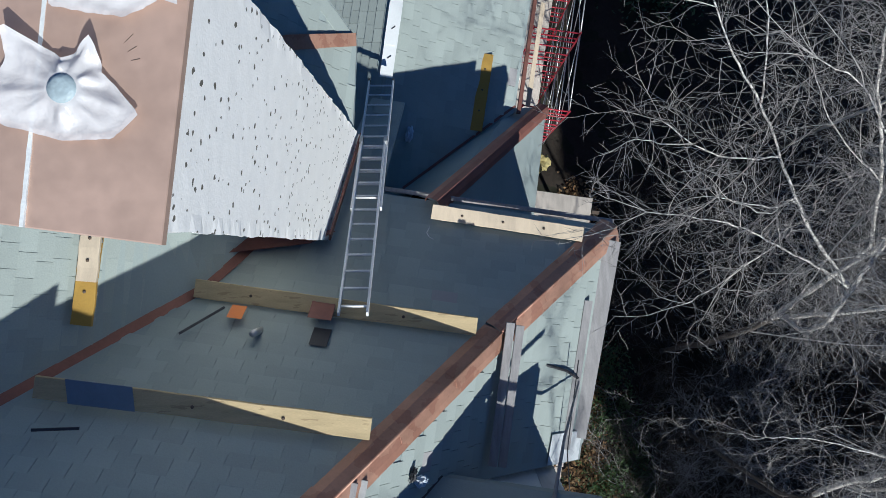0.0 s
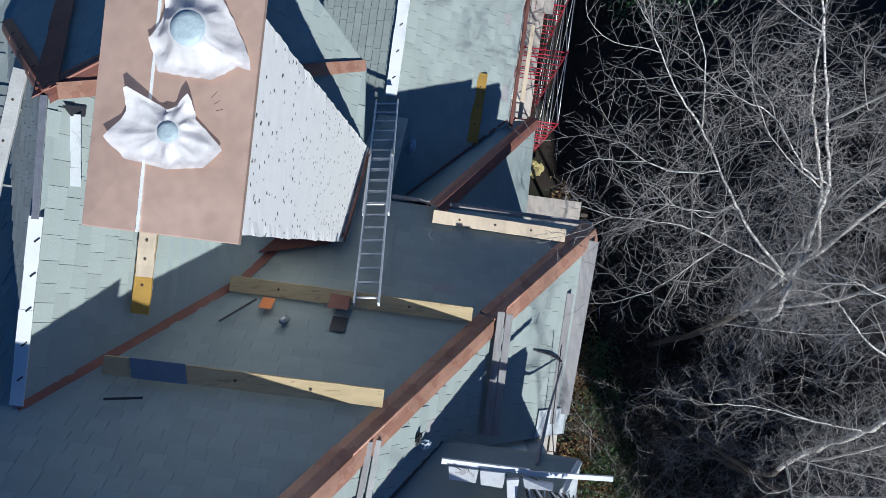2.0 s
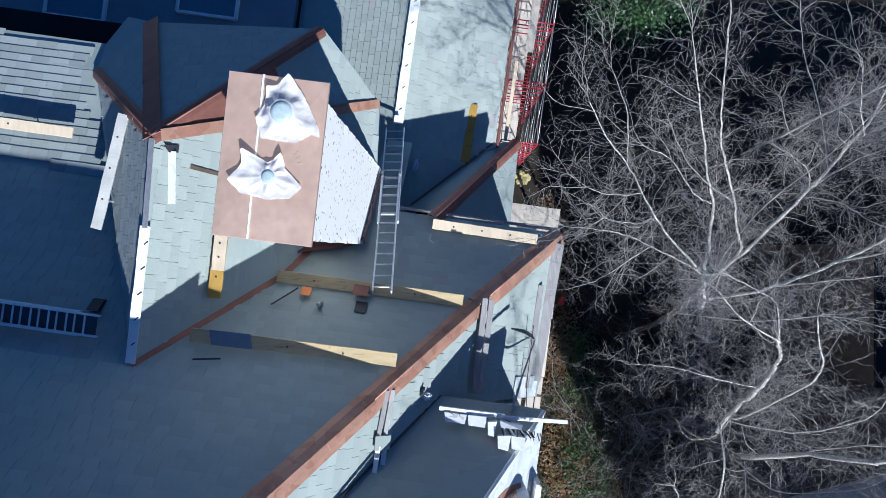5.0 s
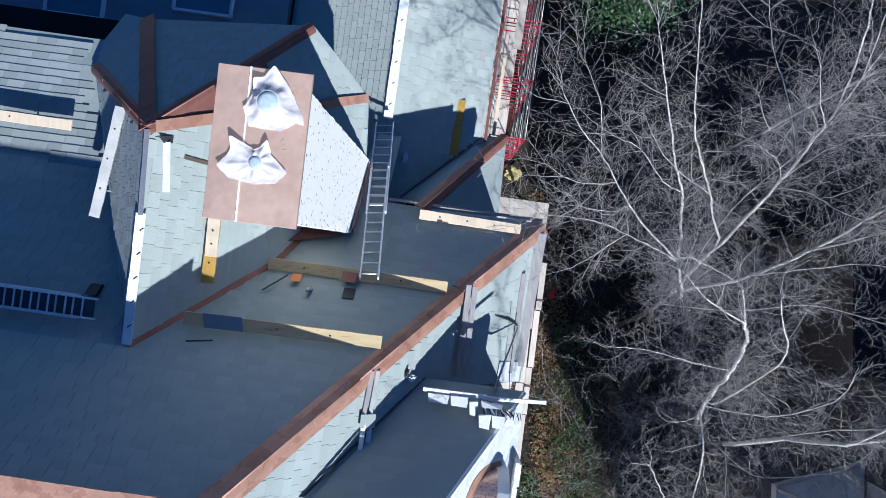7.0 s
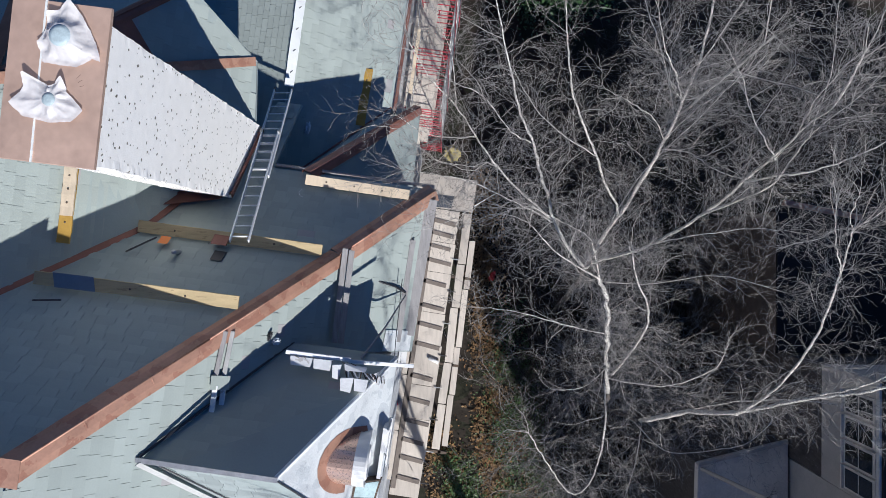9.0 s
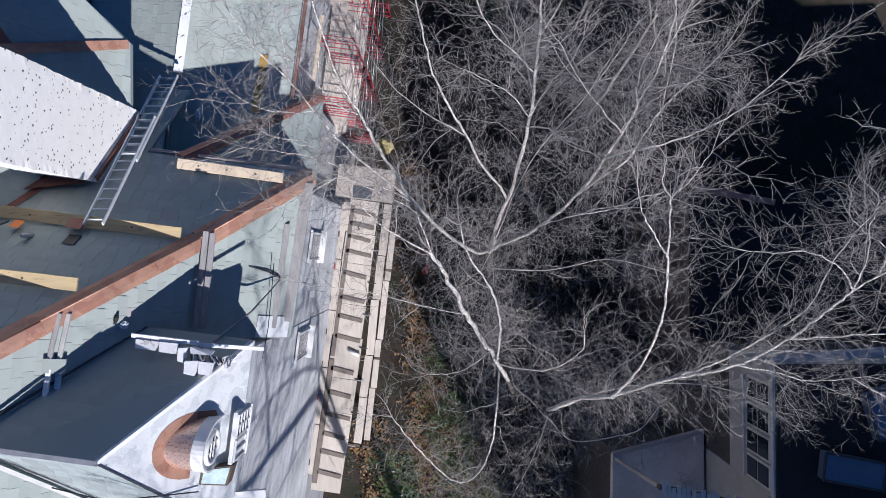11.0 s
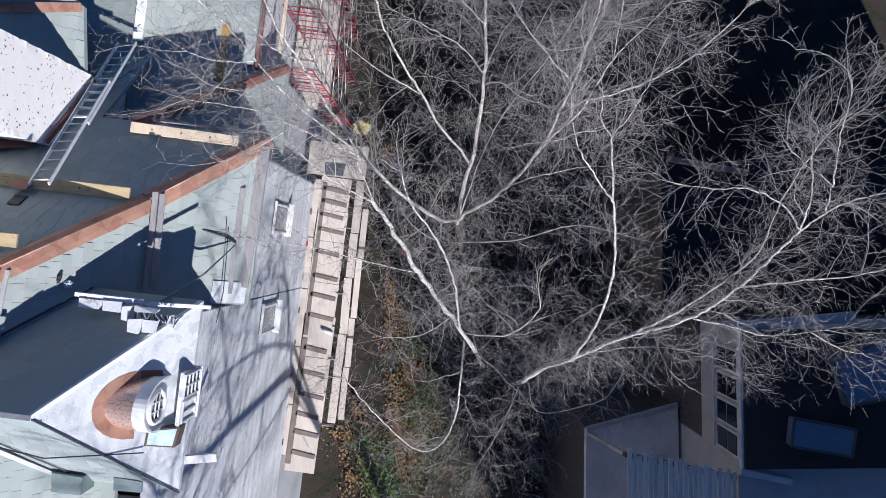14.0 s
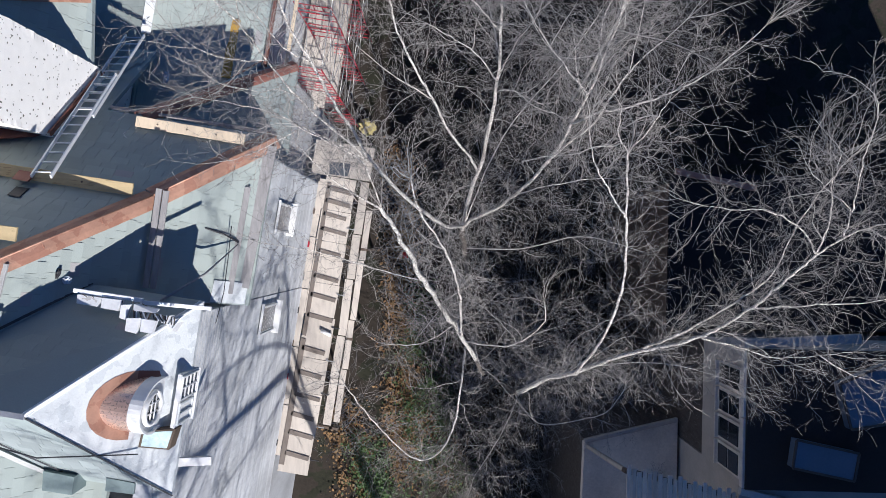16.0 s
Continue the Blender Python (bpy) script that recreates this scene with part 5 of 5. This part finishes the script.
def birch(label, trunk, r0, r1, limbs, seed, gap=0.135, reach=0.85, thick=0.7, bare=0.7, foot=0.34):
    """A leafless birch: white trunk and limbs, slender pale branches, and a crown of fine twigs."""
    ob = thing("birch_tree", label, "tree", "bare birches")
    rnd = random.Random(seed)
    crown, boughs = Pile(), Pile()
    for j, (name, line, ra, rb) in enumerate([("trunk", trunk, r0, r1)] + [("limb", *l) for l in limbs]):
        pts = smooth_line(line, rnd, 5, 0.014 if j else 0.03)
        n = len(pts)
        rr = [0.88 * (ra + (rb - ra) * (k / (n - 1)) ** 0.8) * rnd.uniform(0.86, 1.14) for k in range(n)]
        if j == 0:
            # The lower trunk's shade is put into its colour by the darker bark.
            cutoff = max(2, int(n * foot))
            tube("trunk", pts[:cutoff + 1], rr[:cutoff + 1], M_SHADEBARK, ob, "furrowed trunk foot with shade put into its dark bark", sides=8)
            tube("trunk", pts[cutoff:], rr[cutoff:], M_BARK, ob, sides=8) if cutoff < n - 2 else None
        else:
            tube(name, pts, rr, M_BARK, ob, sides=8)
        lengths = [0.0]
        for k in range(n - 1):
            lengths.append(lengths[-1] + (pts[k + 1] - pts[k]).length)
        s = lengths[-1] * (bare if j == 0 else 0.1)
        turn = rnd.uniform(0, 6.283)
        while s < lengths[-1]:
            i = max(k for k in range(n - 1) if lengths[k] <= s)
            f = (s - lengths[i]) / max(1e-6, lengths[i + 1] - lengths[i])
            p = pts[i].lerp(pts[i + 1], f)
            a = (pts[i + 1] - pts[i]).normalized()
            o = a.orthogonal().normalized()
            turn += 2.4 + rnd.gauss(0, 0.5)
            o.rotate(Matrix.Rotation(turn, 3, a))
            part_way = s / lengths[-1]
            way = a + o * rnd.uniform(0.8, 1.9)
            stout = rnd.random() < 0.2
            grow_twigs(crown, rnd, p, way, reach * rnd.uniform(0.5, 1.7) * (1.3 if stout else 0.95) * (1.2 - 0.4 * part_way), (0.0068 - 0.0016 * part_way) * thick * (1.5 if stout else 0.85), 0, o, boughs if stout else None)
            s += gap * rnd.uniform(0.5, 1.5)
        # the limb's own end breaks into twigs
        for _ in range(3):
            d = (pts[-1] - pts[-2]).normalized() + Vector([rnd.gauss(0, 0.4) for _ in range(3)])
            grow_twigs(crown, rnd, pts[-1], d, reach * rnd.uniform(0.8, 1.7), min(rb * 0.8, 0.008), 0, d, boughs)
    boughs.done("branchwork", M_BRANCH, ob, "pale slender side branches", kind="stuff")
    crown.done("crown", M_TWIG, ob, "open crown of fine bare grey twigs")
    return ob


birch("leaning white birch reaching over the roof, leafless", [(7.7, -5.95, -1.3), (7.55, -5.6, 6), (7.31, -5.17, 8.89), (6.7, -3.99, 11.67), (6.18, -3.13, 13.92), (5.82, -2.45, 15.64), (5.54, -1.9, 16.82), (5.26, -1.44, 17.48)], 0.078, 0.036, [
    ([(5.26, -1.44, 17.48), (4.62, -1.08, 17.7), (4.23, -0.73, 17.9), (4.08, -0.58, 18.0)], 0.018, 0.006),
    ([(5.26, -1.44, 17.48), (5.04, -0.84, 17.9), (4.65, -0.61, 18.1), (4.16, -0.38, 18.3)], 0.015, 0.006),
    ([(6.65, -3.9, 12.0), (6.65, -3.74, 12.7), (6.54, -2.91, 14.77), (6.36, -2.3, 16.29), (6.11, -1.85, 17.2), (5.83, -1.48, 17.6), (5.71, -1.01, 17.8)], 0.032, 0.012),
    ([(5.9, -2.6, 15.3), (4.99, -2.35, 15.7), (4.06, -2.1, 16.0), (3.4, -2.0, 16.3)], 0.013, 0.005),
    ([(6.75, -4.1, 11.4), (7.6, -4.0, 13.0), (8.1, -3.4, 14.6), (8.0, -2.9, 15.6)], 0.02, 0.007),
    ([(6.8, -4.3, 11.0), (6.68, -5.17, 11.6), (6.58, -5.99, 11.5), (6.26, -6.55, 11.8), (5.8, -6.6, 12.4), (5.37, -6.1, 13.2), (5.0, -5.5, 14.0), (4.7, -5.0, 14.5), (4.45, -4.55, 14.9)], 0.03, 0.01),
    ([(6.5, -3.6, 12.7), (5.9, -3.9, 13.4), (5.3, -3.9, 14.0)], 0.014, 0.006),
], 31)
birch("many-limbed white birch in the middle, leafless", [(7.4, -3.6, -1.3), (7.0, -2.4, 5), (6.72, -1.42, 9.0)], 0.11, 0.08, [
    ([(6.72, -1.42, 9.0), (6.84, -0.62, 10.69), (7.03, 0.0, 12.01), (7.11, 0.56, 13.21), (7.15, 1.03, 14.29), (7.14, 1.44, 15.25), (7.08, 1.8, 16.09), (7.05, 2.12, 16.81), (7.0, 2.7, 17.5), (6.95, 3.3, 18.0), (6.9, 3.9, 18.3)], 0.062, 0.012),
    ([(6.95, -0.15, 11.6), (6.75, 0.05, 12.4), (6.32, 0.41, 13.23), (5.94, 0.94, 14.04), (5.57, 1.44, 14.66), (5.27, 1.96, 15.08), (5.11, 2.56, 15.5), (5.0, 3.0, 15.9), (4.9, 3.6, 16.3), (4.85, 4.3, 16.6)], 0.036, 0.01),
    ([(6.72, -1.4, 9.1), (6.9, -1.22, 10.4), (7.44, -1.0, 11.59), (7.96, -0.56, 12.87), (8.31, -0.11, 14.1), (8.47, 0.33, 15.27), (8.57, 0.69, 16.38), (8.56, 1.0, 17.44), (8.53, 1.21, 18.44), (8.6, 1.7, 18.9)], 0.058, 0.01),
    ([(6.75, -1.35, 9.4), (6.25, -1.42, 11.2), (5.55, -1.05, 13.4), (4.9, -0.47, 15.2), (4.62, -0.03, 16.2), (4.36, 0.35, 17.0), (4.18, 0.7, 17.6), (3.96, 1.04, 18.0), (3.8, 1.5, 18.3), (3.6, 2.2, 18.6), (3.4, 3.0, 18.9)], 0.052, 0.007),
    ([(4.87, -0.42, 15.18), (4.24, 0.02, 15.75), (3.73, 0.45, 16.3), (3.32, 0.92, 16.75), (2.97, 1.38, 17.1), (2.54, 1.75, 17.5), (2.2, 2.3, 17.8)], 0.027, 0.007),
    ([(4.85, -0.47, 15.25), (4.28, -0.19, 15.57), (3.74, 0.04, 15.74), (3.2, 0.26, 15.95), (2.63, 0.34, 16.18), (2.07, 0.38, 16.45)], 0.018, 0.006),
    ([(3.74, 0.45, 16.3), (3.5, 0.5, 16.6), (3.2, 0.42, 16.8), (2.6, 0.5, 17.0)], 0.011, 0.005),
    ([(4.18, 0.7, 17.6), (3.8, 0.85, 17.8), (3.4, 1.3, 18.1), (2.9, 1.5, 18.3)], 0.012, 0.005),
    ([(8.2, -0.25, 13.8), (8.4, -0.05, 15.0), (8.69, 0.17, 15.84), (8.96, 0.6, 16.08), (9.24, 1.04, 16.21), (9.65, 1.42, 16.4), (10.07, 1.82, 16.6)], 0.028, 0.008),
    ([(8.48, 0.31, 15.3), (8.8, 0.36, 16.1), (9.14, 0.39, 16.34), (9.75, 0.59, 16.45), (10.32, 0.86, 16.6), (10.8, 1.25, 16.8), (11.22, 1.66, 17.0)], 0.024, 0.007),
    ([(7.6, -0.86, 12.1), (7.9, -0.74, 13.0), (8.43, -0.63, 13.58), (9.04, -0.54, 13.9), (9.52, -0.57, 14.5)], 0.018, 0.006),
    ([(8.55, 0.6, 16.2), (8.36, 0.59, 16.8), (7.86, 0.92, 17.37), (7.44, 1.23, 17.93), (7.11, 1.53, 18.5)], 0.02, 0.006),
    ([(8.56, 0.95, 17.2), (8.41, 1.07, 17.7), (8.38, 1.31, 18.1), (8.44, 1.51, 18.5)], 0.014, 0.006),
    ([(7.14, 1.2, 14.7), (6.7, 1.47, 15.5), (6.25, 1.6, 16.0), (5.83, 1.67, 16.5)], 0.016, 0.006),
    ([(7.15, 1.05, 14.4), (7.3, 0.95, 15.0), (7.45, 0.81, 15.43), (7.7, 0.48, 15.87), (8.01, 0.27, 16.3)], 0.016, 0.006),
    ([(7.1, 1.75, 15.9), (6.64, 1.79, 17.03), (6.32, 1.73, 17.93), (6.0, 2.0, 18.4), (5.8, 2.4, 18.8)], 0.018, 0.005),
    ([(7.12, 1.5, 15.4), (6.8, 2.6, 15.7), (6.4, 3.6, 15.9), (6.2, 4.6, 16.2)], 0.016, 0.005),
    ([(7.05, 2.12, 16.8), (7.6, 3.0, 17.2), (8.0, 3.8, 17.6)], 0.014, 0.005),
    ([(8.53, 1.21, 18.4), (9.0, 2.2, 18.6), (9.3, 3.2, 18.8)], 0.012, 0.005),
    ([(9.24, 1.04, 16.21), (9.3, 2.0, 16.8), (9.1, 3.0, 17.4)], 0.012, 0.005),
    ([(7.14, 1.2, 14.7), (7.37, 1.58, 15.77), (7.59, 1.75, 16.53), (7.68, 1.94, 17.3)], 0.018, 0.006),
    ([(6.85, -1.9, 7.0), (8.2, -1.9, 9.5), (9.4, -1.6, 11.4), (10.4, -1.9, 12.6)], 0.02, 0.006),
    ([(6.8, -1.2, 9.6), (7.6, 0.8, 11.0), (8.8, 2.2, 12.4), (9.6, 3.4, 13.4)], 0.02, 0.006),
    ([(3.74, 0.04, 15.74), (3.1, -0.35, 15.9), (2.6, -0.6, 16.1)], 0.011, 0.005),
    ([(3.32, 0.92, 16.75), (2.6, 0.9, 17.0), (2.0, 1.2, 17.2)], 0.011, 0.005),
    ([(2.97, 1.38, 17.1), (2.9, 2.1, 17.4), (2.6, 2.8, 17.6)], 0.011, 0.005),
    ([(5.94, 0.94, 14.04), (5.3, 1.2, 14.6), (4.6, 1.6, 15.2), (4.1, 2.2, 15.8)], 0.014, 0.006),
], 32, foot=1.0)
birch("white birch with long level limbs, leafless", [(8.5, -7.0, -1.3), (8.4, -6.3, 5), (8.36, -5.77, 8.6), (8.71, -4.89, 11.5), (8.88, -4.36, 14.0)], 0.1, 0.06, [
    ([(8.88, -4.36, 14.0), (9.29, -3.96, 15.0), (9.75, -3.67, 15.7), (10.1, -3.49, 16.2), (10.41, -3.28, 16.7), (10.64, -3.03, 17.1), (10.79, -2.75, 17.6), (10.88, -2.51, 18.0), (11.03, -2.21, 18.4), (11.18, -1.98, 18.6), (11.36, -1.74, 19.0), (11.57, -1.61, 19.3), (11.88, -1.52, 19.6)], 0.046, 0.008),
    ([(9.71, -3.66, 15.6), (9.9, -3.42, 16.3), (10.23, -3.14, 16.73), (10.65, -2.71, 17.27), (10.97, -2.27, 17.8), (10.99, -1.67, 18.33), (11.07, -1.17, 18.87), (11.17, -0.77, 19.4)], 0.025, 0.006),
    ([(10.75, -2.8, 17.5), (11.41, -2.7, 17.93), (12.02, -2.63, 18.17), (12.6, -2.51, 18.4)], 0.017, 0.006),
    ([(11.18, -1.98, 18.6), (10.82, -1.62, 18.82), (10.34, -1.45, 19.05), (9.83, -1.45, 19.27), (9.34, -1.43, 19.5)], 0.015, 0.005),
    ([(11.18, -1.96, 18.6), (11.13, -1.56, 19.0), (10.94, -1.17, 19.4), (10.82, -0.82, 19.8)], 0.013, 0.005),
    ([(11.37, -1.74, 18.9), (11.28, -1.42, 19.2), (10.86, -1.22, 19.5), (10.47, -1.02, 19.8)], 0.013, 0.005),
    ([(11.3, -1.44, 19.2), (11.19, -1.06, 19.53), (11.09, -0.72, 19.87), (11.01, -0.42, 20.2)], 0.012, 0.005),
    ([(8.86, -4.42, 13.8), (8.9, -4.1, 14.6), (9.03, -3.58, 15.4), (9.11, -2.89, 16.23), (9.03, -2.24, 17.04), (8.84, -1.67, 17.73), (8.71, -1.16, 18.29), (8.6, -0.68, 18.73)], 0.038, 0.013),
    ([(8.78, -1.5, 17.9), (8.6, -1.42, 18.4), (8.29, -1.19, 18.95), (8.03, -0.92, 19.31), (7.92, -0.58, 19.5)], 0.016, 0.006),
    ([(8.6, -0.7, 18.7), (8.76, -0.44, 19.1), (8.91, -0.15, 19.4)], 0.012, 0.005),
    ([(8.6, -0.7, 18.7), (8.4, -0.5, 19.0), (8.35, -0.2, 19.3)], 0.012, 0.005),
    ([(8.36, -6.0, 8.0), (8.6, -6.3, 9.2), (8.89, -6.36, 9.87), (9.49, -6.05, 10.75), (10.01, -5.65, 11.62), (10.2, -4.99, 12.5)], 0.022, 0.008),
    ([(8.6, -5.2, 10.5), (9.6, -4.5, 12.2), (10.8, -4.2, 13.6), (11.8, -4.4, 14.6)], 0.018, 0.006),
    ([(8.4, -5.8, 8.6), (7.7, -6.6, 10.4), (7.0, -7.2, 11.8)], 0.016, 0.006),
    ([(10.4, -3.35, 16.6), (11.16, -3.52, 16.2), (11.82, -3.71, 16.0), (12.51, -3.63, 16.2), (12.92, -3.52, 16.5)], 0.014, 0.005),
    ([(12.51, -3.63, 16.2), (12.99, -3.91, 16.2), (13.41, -4.04, 16.3), (13.74, -4.23, 16.5)], 0.012, 0.005),
], 33, foot=0.5)
birch("tall bare birch south of the house, shading its front", [(5.9, -16.6, -1.3), (5.8, -16.1, 7), (5.5, -15.5, 14), (5.1, -15.0, 20.0), (4.8, -14.6, 25.0)], 0.24, 0.05, [
    ([(5.6, -15.7, 12.0), (5.3, -13.8, 14.5), (4.7, -12.0, 17.0), (4.0, -10.8, 20.0)], 0.09, 0.012),
    ([(5.5, -15.5, 14.0), (6.2, -13.6, 17.0), (6.7, -12.0, 20.0)], 0.07, 0.01),
    ([(5.3, -15.2, 18.0), (4.4, -13.6, 20.5), (3.6, -12.0, 23.0)], 0.05, 0.01),
    ([(5.1, -15.0, 20.0), (5.6, -13.0, 22.0), (6.0, -11.4, 24.0)], 0.05, 0.01),
    ([(5.6, -15.7, 12.0), (4.6, -15.2, 15.0), (3.8, -14.4, 18.0)], 0.05, 0.01),
    ([(5.3, -13.8, 14.5), (5.6, -12.0, 15.6), (5.3, -10.9, 17.0), (4.8, -10.2, 18.6)], 0.05, 0.01),
], 35, gap=0.3, reach=1.7, thick=2.4, foot=0.2)
birch("smaller bare birch beyond the others", [(10.8, 3.2, -1.3), (10.6, 3.6, 6), (10.3, 3.9, 12.5)], 0.06, 0.03, [
    ([(10.3, 3.9, 12.0), (9.6, 4.6, 14.0), (9.0, 5.2, 15.5)], 0.02, 0.008),
    ([(10.4, 3.7, 10.0), (11.2, 2.8, 12.0), (11.6, 2.0, 13.5)], 0.02, 0.008),
    ([(10.5, 3.6, 8.0), (9.0, 3.0, 10.0), (8.0, 3.6, 11.6)], 0.02, 0.008),
], 34)


# undergrowth: brown brush, fallen leaves, ivy and evergreens
def brush(count, box, seed, heights, label, material=M_BRUSH):
    rnd = random.Random(seed)
    pile = Pile()
    for _ in range(count):
        x, y = rnd.uniform(*box[0]), rnd.uniform(*box[1])
        base = Vector((x, y, ground_z(x, y) - 0.2))
        for _ in range(rnd.randrange(2, 5)):
            d = Vector((rnd.gauss(0, 0.35), rnd.gauss(0, 0.35), 1))
            grow_twigs(pile, rnd, base, d, rnd.uniform(*heights), 0.012, 0, d)
    pile.done("brush", material, None, label, "brush", "stuff")


brush(48, ((5.8, 12.4), (-6.2, 8.5)), 41, (2.5, 6.0), "brown leafless brush on the shaded ground")
brush(16, ((7.0, 12.6), (-6.3, -3.0)), 42, (4.0, 8.5), "tall brown leafless thicket by the neighbour")
brush(30, ((9.6, 12.7), (-6.4, -3.9)), 45, (7.5, 11.5), "brown leafless bushes against the neighbouring wall")
brush(34, ((6.2, 9.8), (-11.5, -4.5)), 43, (3.0, 7.5), "tangled leafless shrubs beside the platform")
brush(24, ((6.3, 9.8), (-10.5, -4.6)), 44, (8.0, 13.0), "tall grey leafless shrubs under the birches", M_TWIG)
brush(12, ((10.0, 12.6), (-6.3, -4.3)), 46, (11.5, 15.0), "tall grey leafless saplings by the neighbouring wall", M_TWIG)


def leaves(name, count, spots, size, material, label, category, seed, height=0.05):
    rnd = random.Random(seed)
    pile = Pile()
    for _ in range(count):
        x0, y0, x1, y1, spread, up = spots[rnd.randrange(len(spots))]
        t = rnd.random()
        x, y = x0 + (x1 - x0) * t + rnd.gauss(0, spread), y0 + (y1 - y0) * t + rnd.gauss(0, spread)
        if noise.noise(Vector((x * 1.3, y * 0.8, seed))) < rnd.uniform(-0.5, 0.25):
            continue
        c = Vector((x, y, ground_z(x, y) + 0.06 + rnd.random() ** 1.5 * (up or height)))
        m = Euler((rnd.gauss(0, 0.6), rnd.gauss(0, 0.6), rnd.uniform(0, 6.28))).to_matrix()
        s = size * rnd.uniform(0.6, 1.4)
        vs = [c + m @ Vector(v) * s for v in ((-0.5, 0, 0), (0, -0.33, 0.08), (0.6, 0, -0.05), (0, 0.33, 0.08))]
        pile.add(vs, [(0, 1, 2, 3)])
    pile.done(name, material, None, label, category, "stuff")


leaves("fallen_leaves", 15000, [(4.35, -1.2, 4.5, -11.5, 0.3, 0), (4.8, -2.3, 5.2, -11.0, 0.4, 0), (4.4, 2.0, 4.72, -2.0, 0.3, 0), (5.6, -7.0, 6.4, -11.5, 0.6, 0), (2.5, -8.5, 3.4, -13.0, 0.45, 0.3)], 0.12, M_LEAF, "drift of dry golden-brown fallen leaves", "leaves", 51)
leaves("ivy", 15000, [(5.4, -3.2, 6.5, -8.6, 0.35, 0.4), (5.2, -5.5, 5.9, -11.5, 0.5, 0.5), (6.4, -6.5, 7.2, -11.5, 0.6, 0.5), (3.2, -9.6, 4.0, -12.0, 0.4, 0.9)], 0.1, M_IVY, "patch of green ivy over the ground", "ivy", 52)
leaves("evergreen_shrub", 12000, [(6.4, 9.0, 8.6, 9.8, 0.6, 5.0)], 0.13, M_EVERGREEN, "dense dark evergreen shrub behind the birches", "shrub", 53)
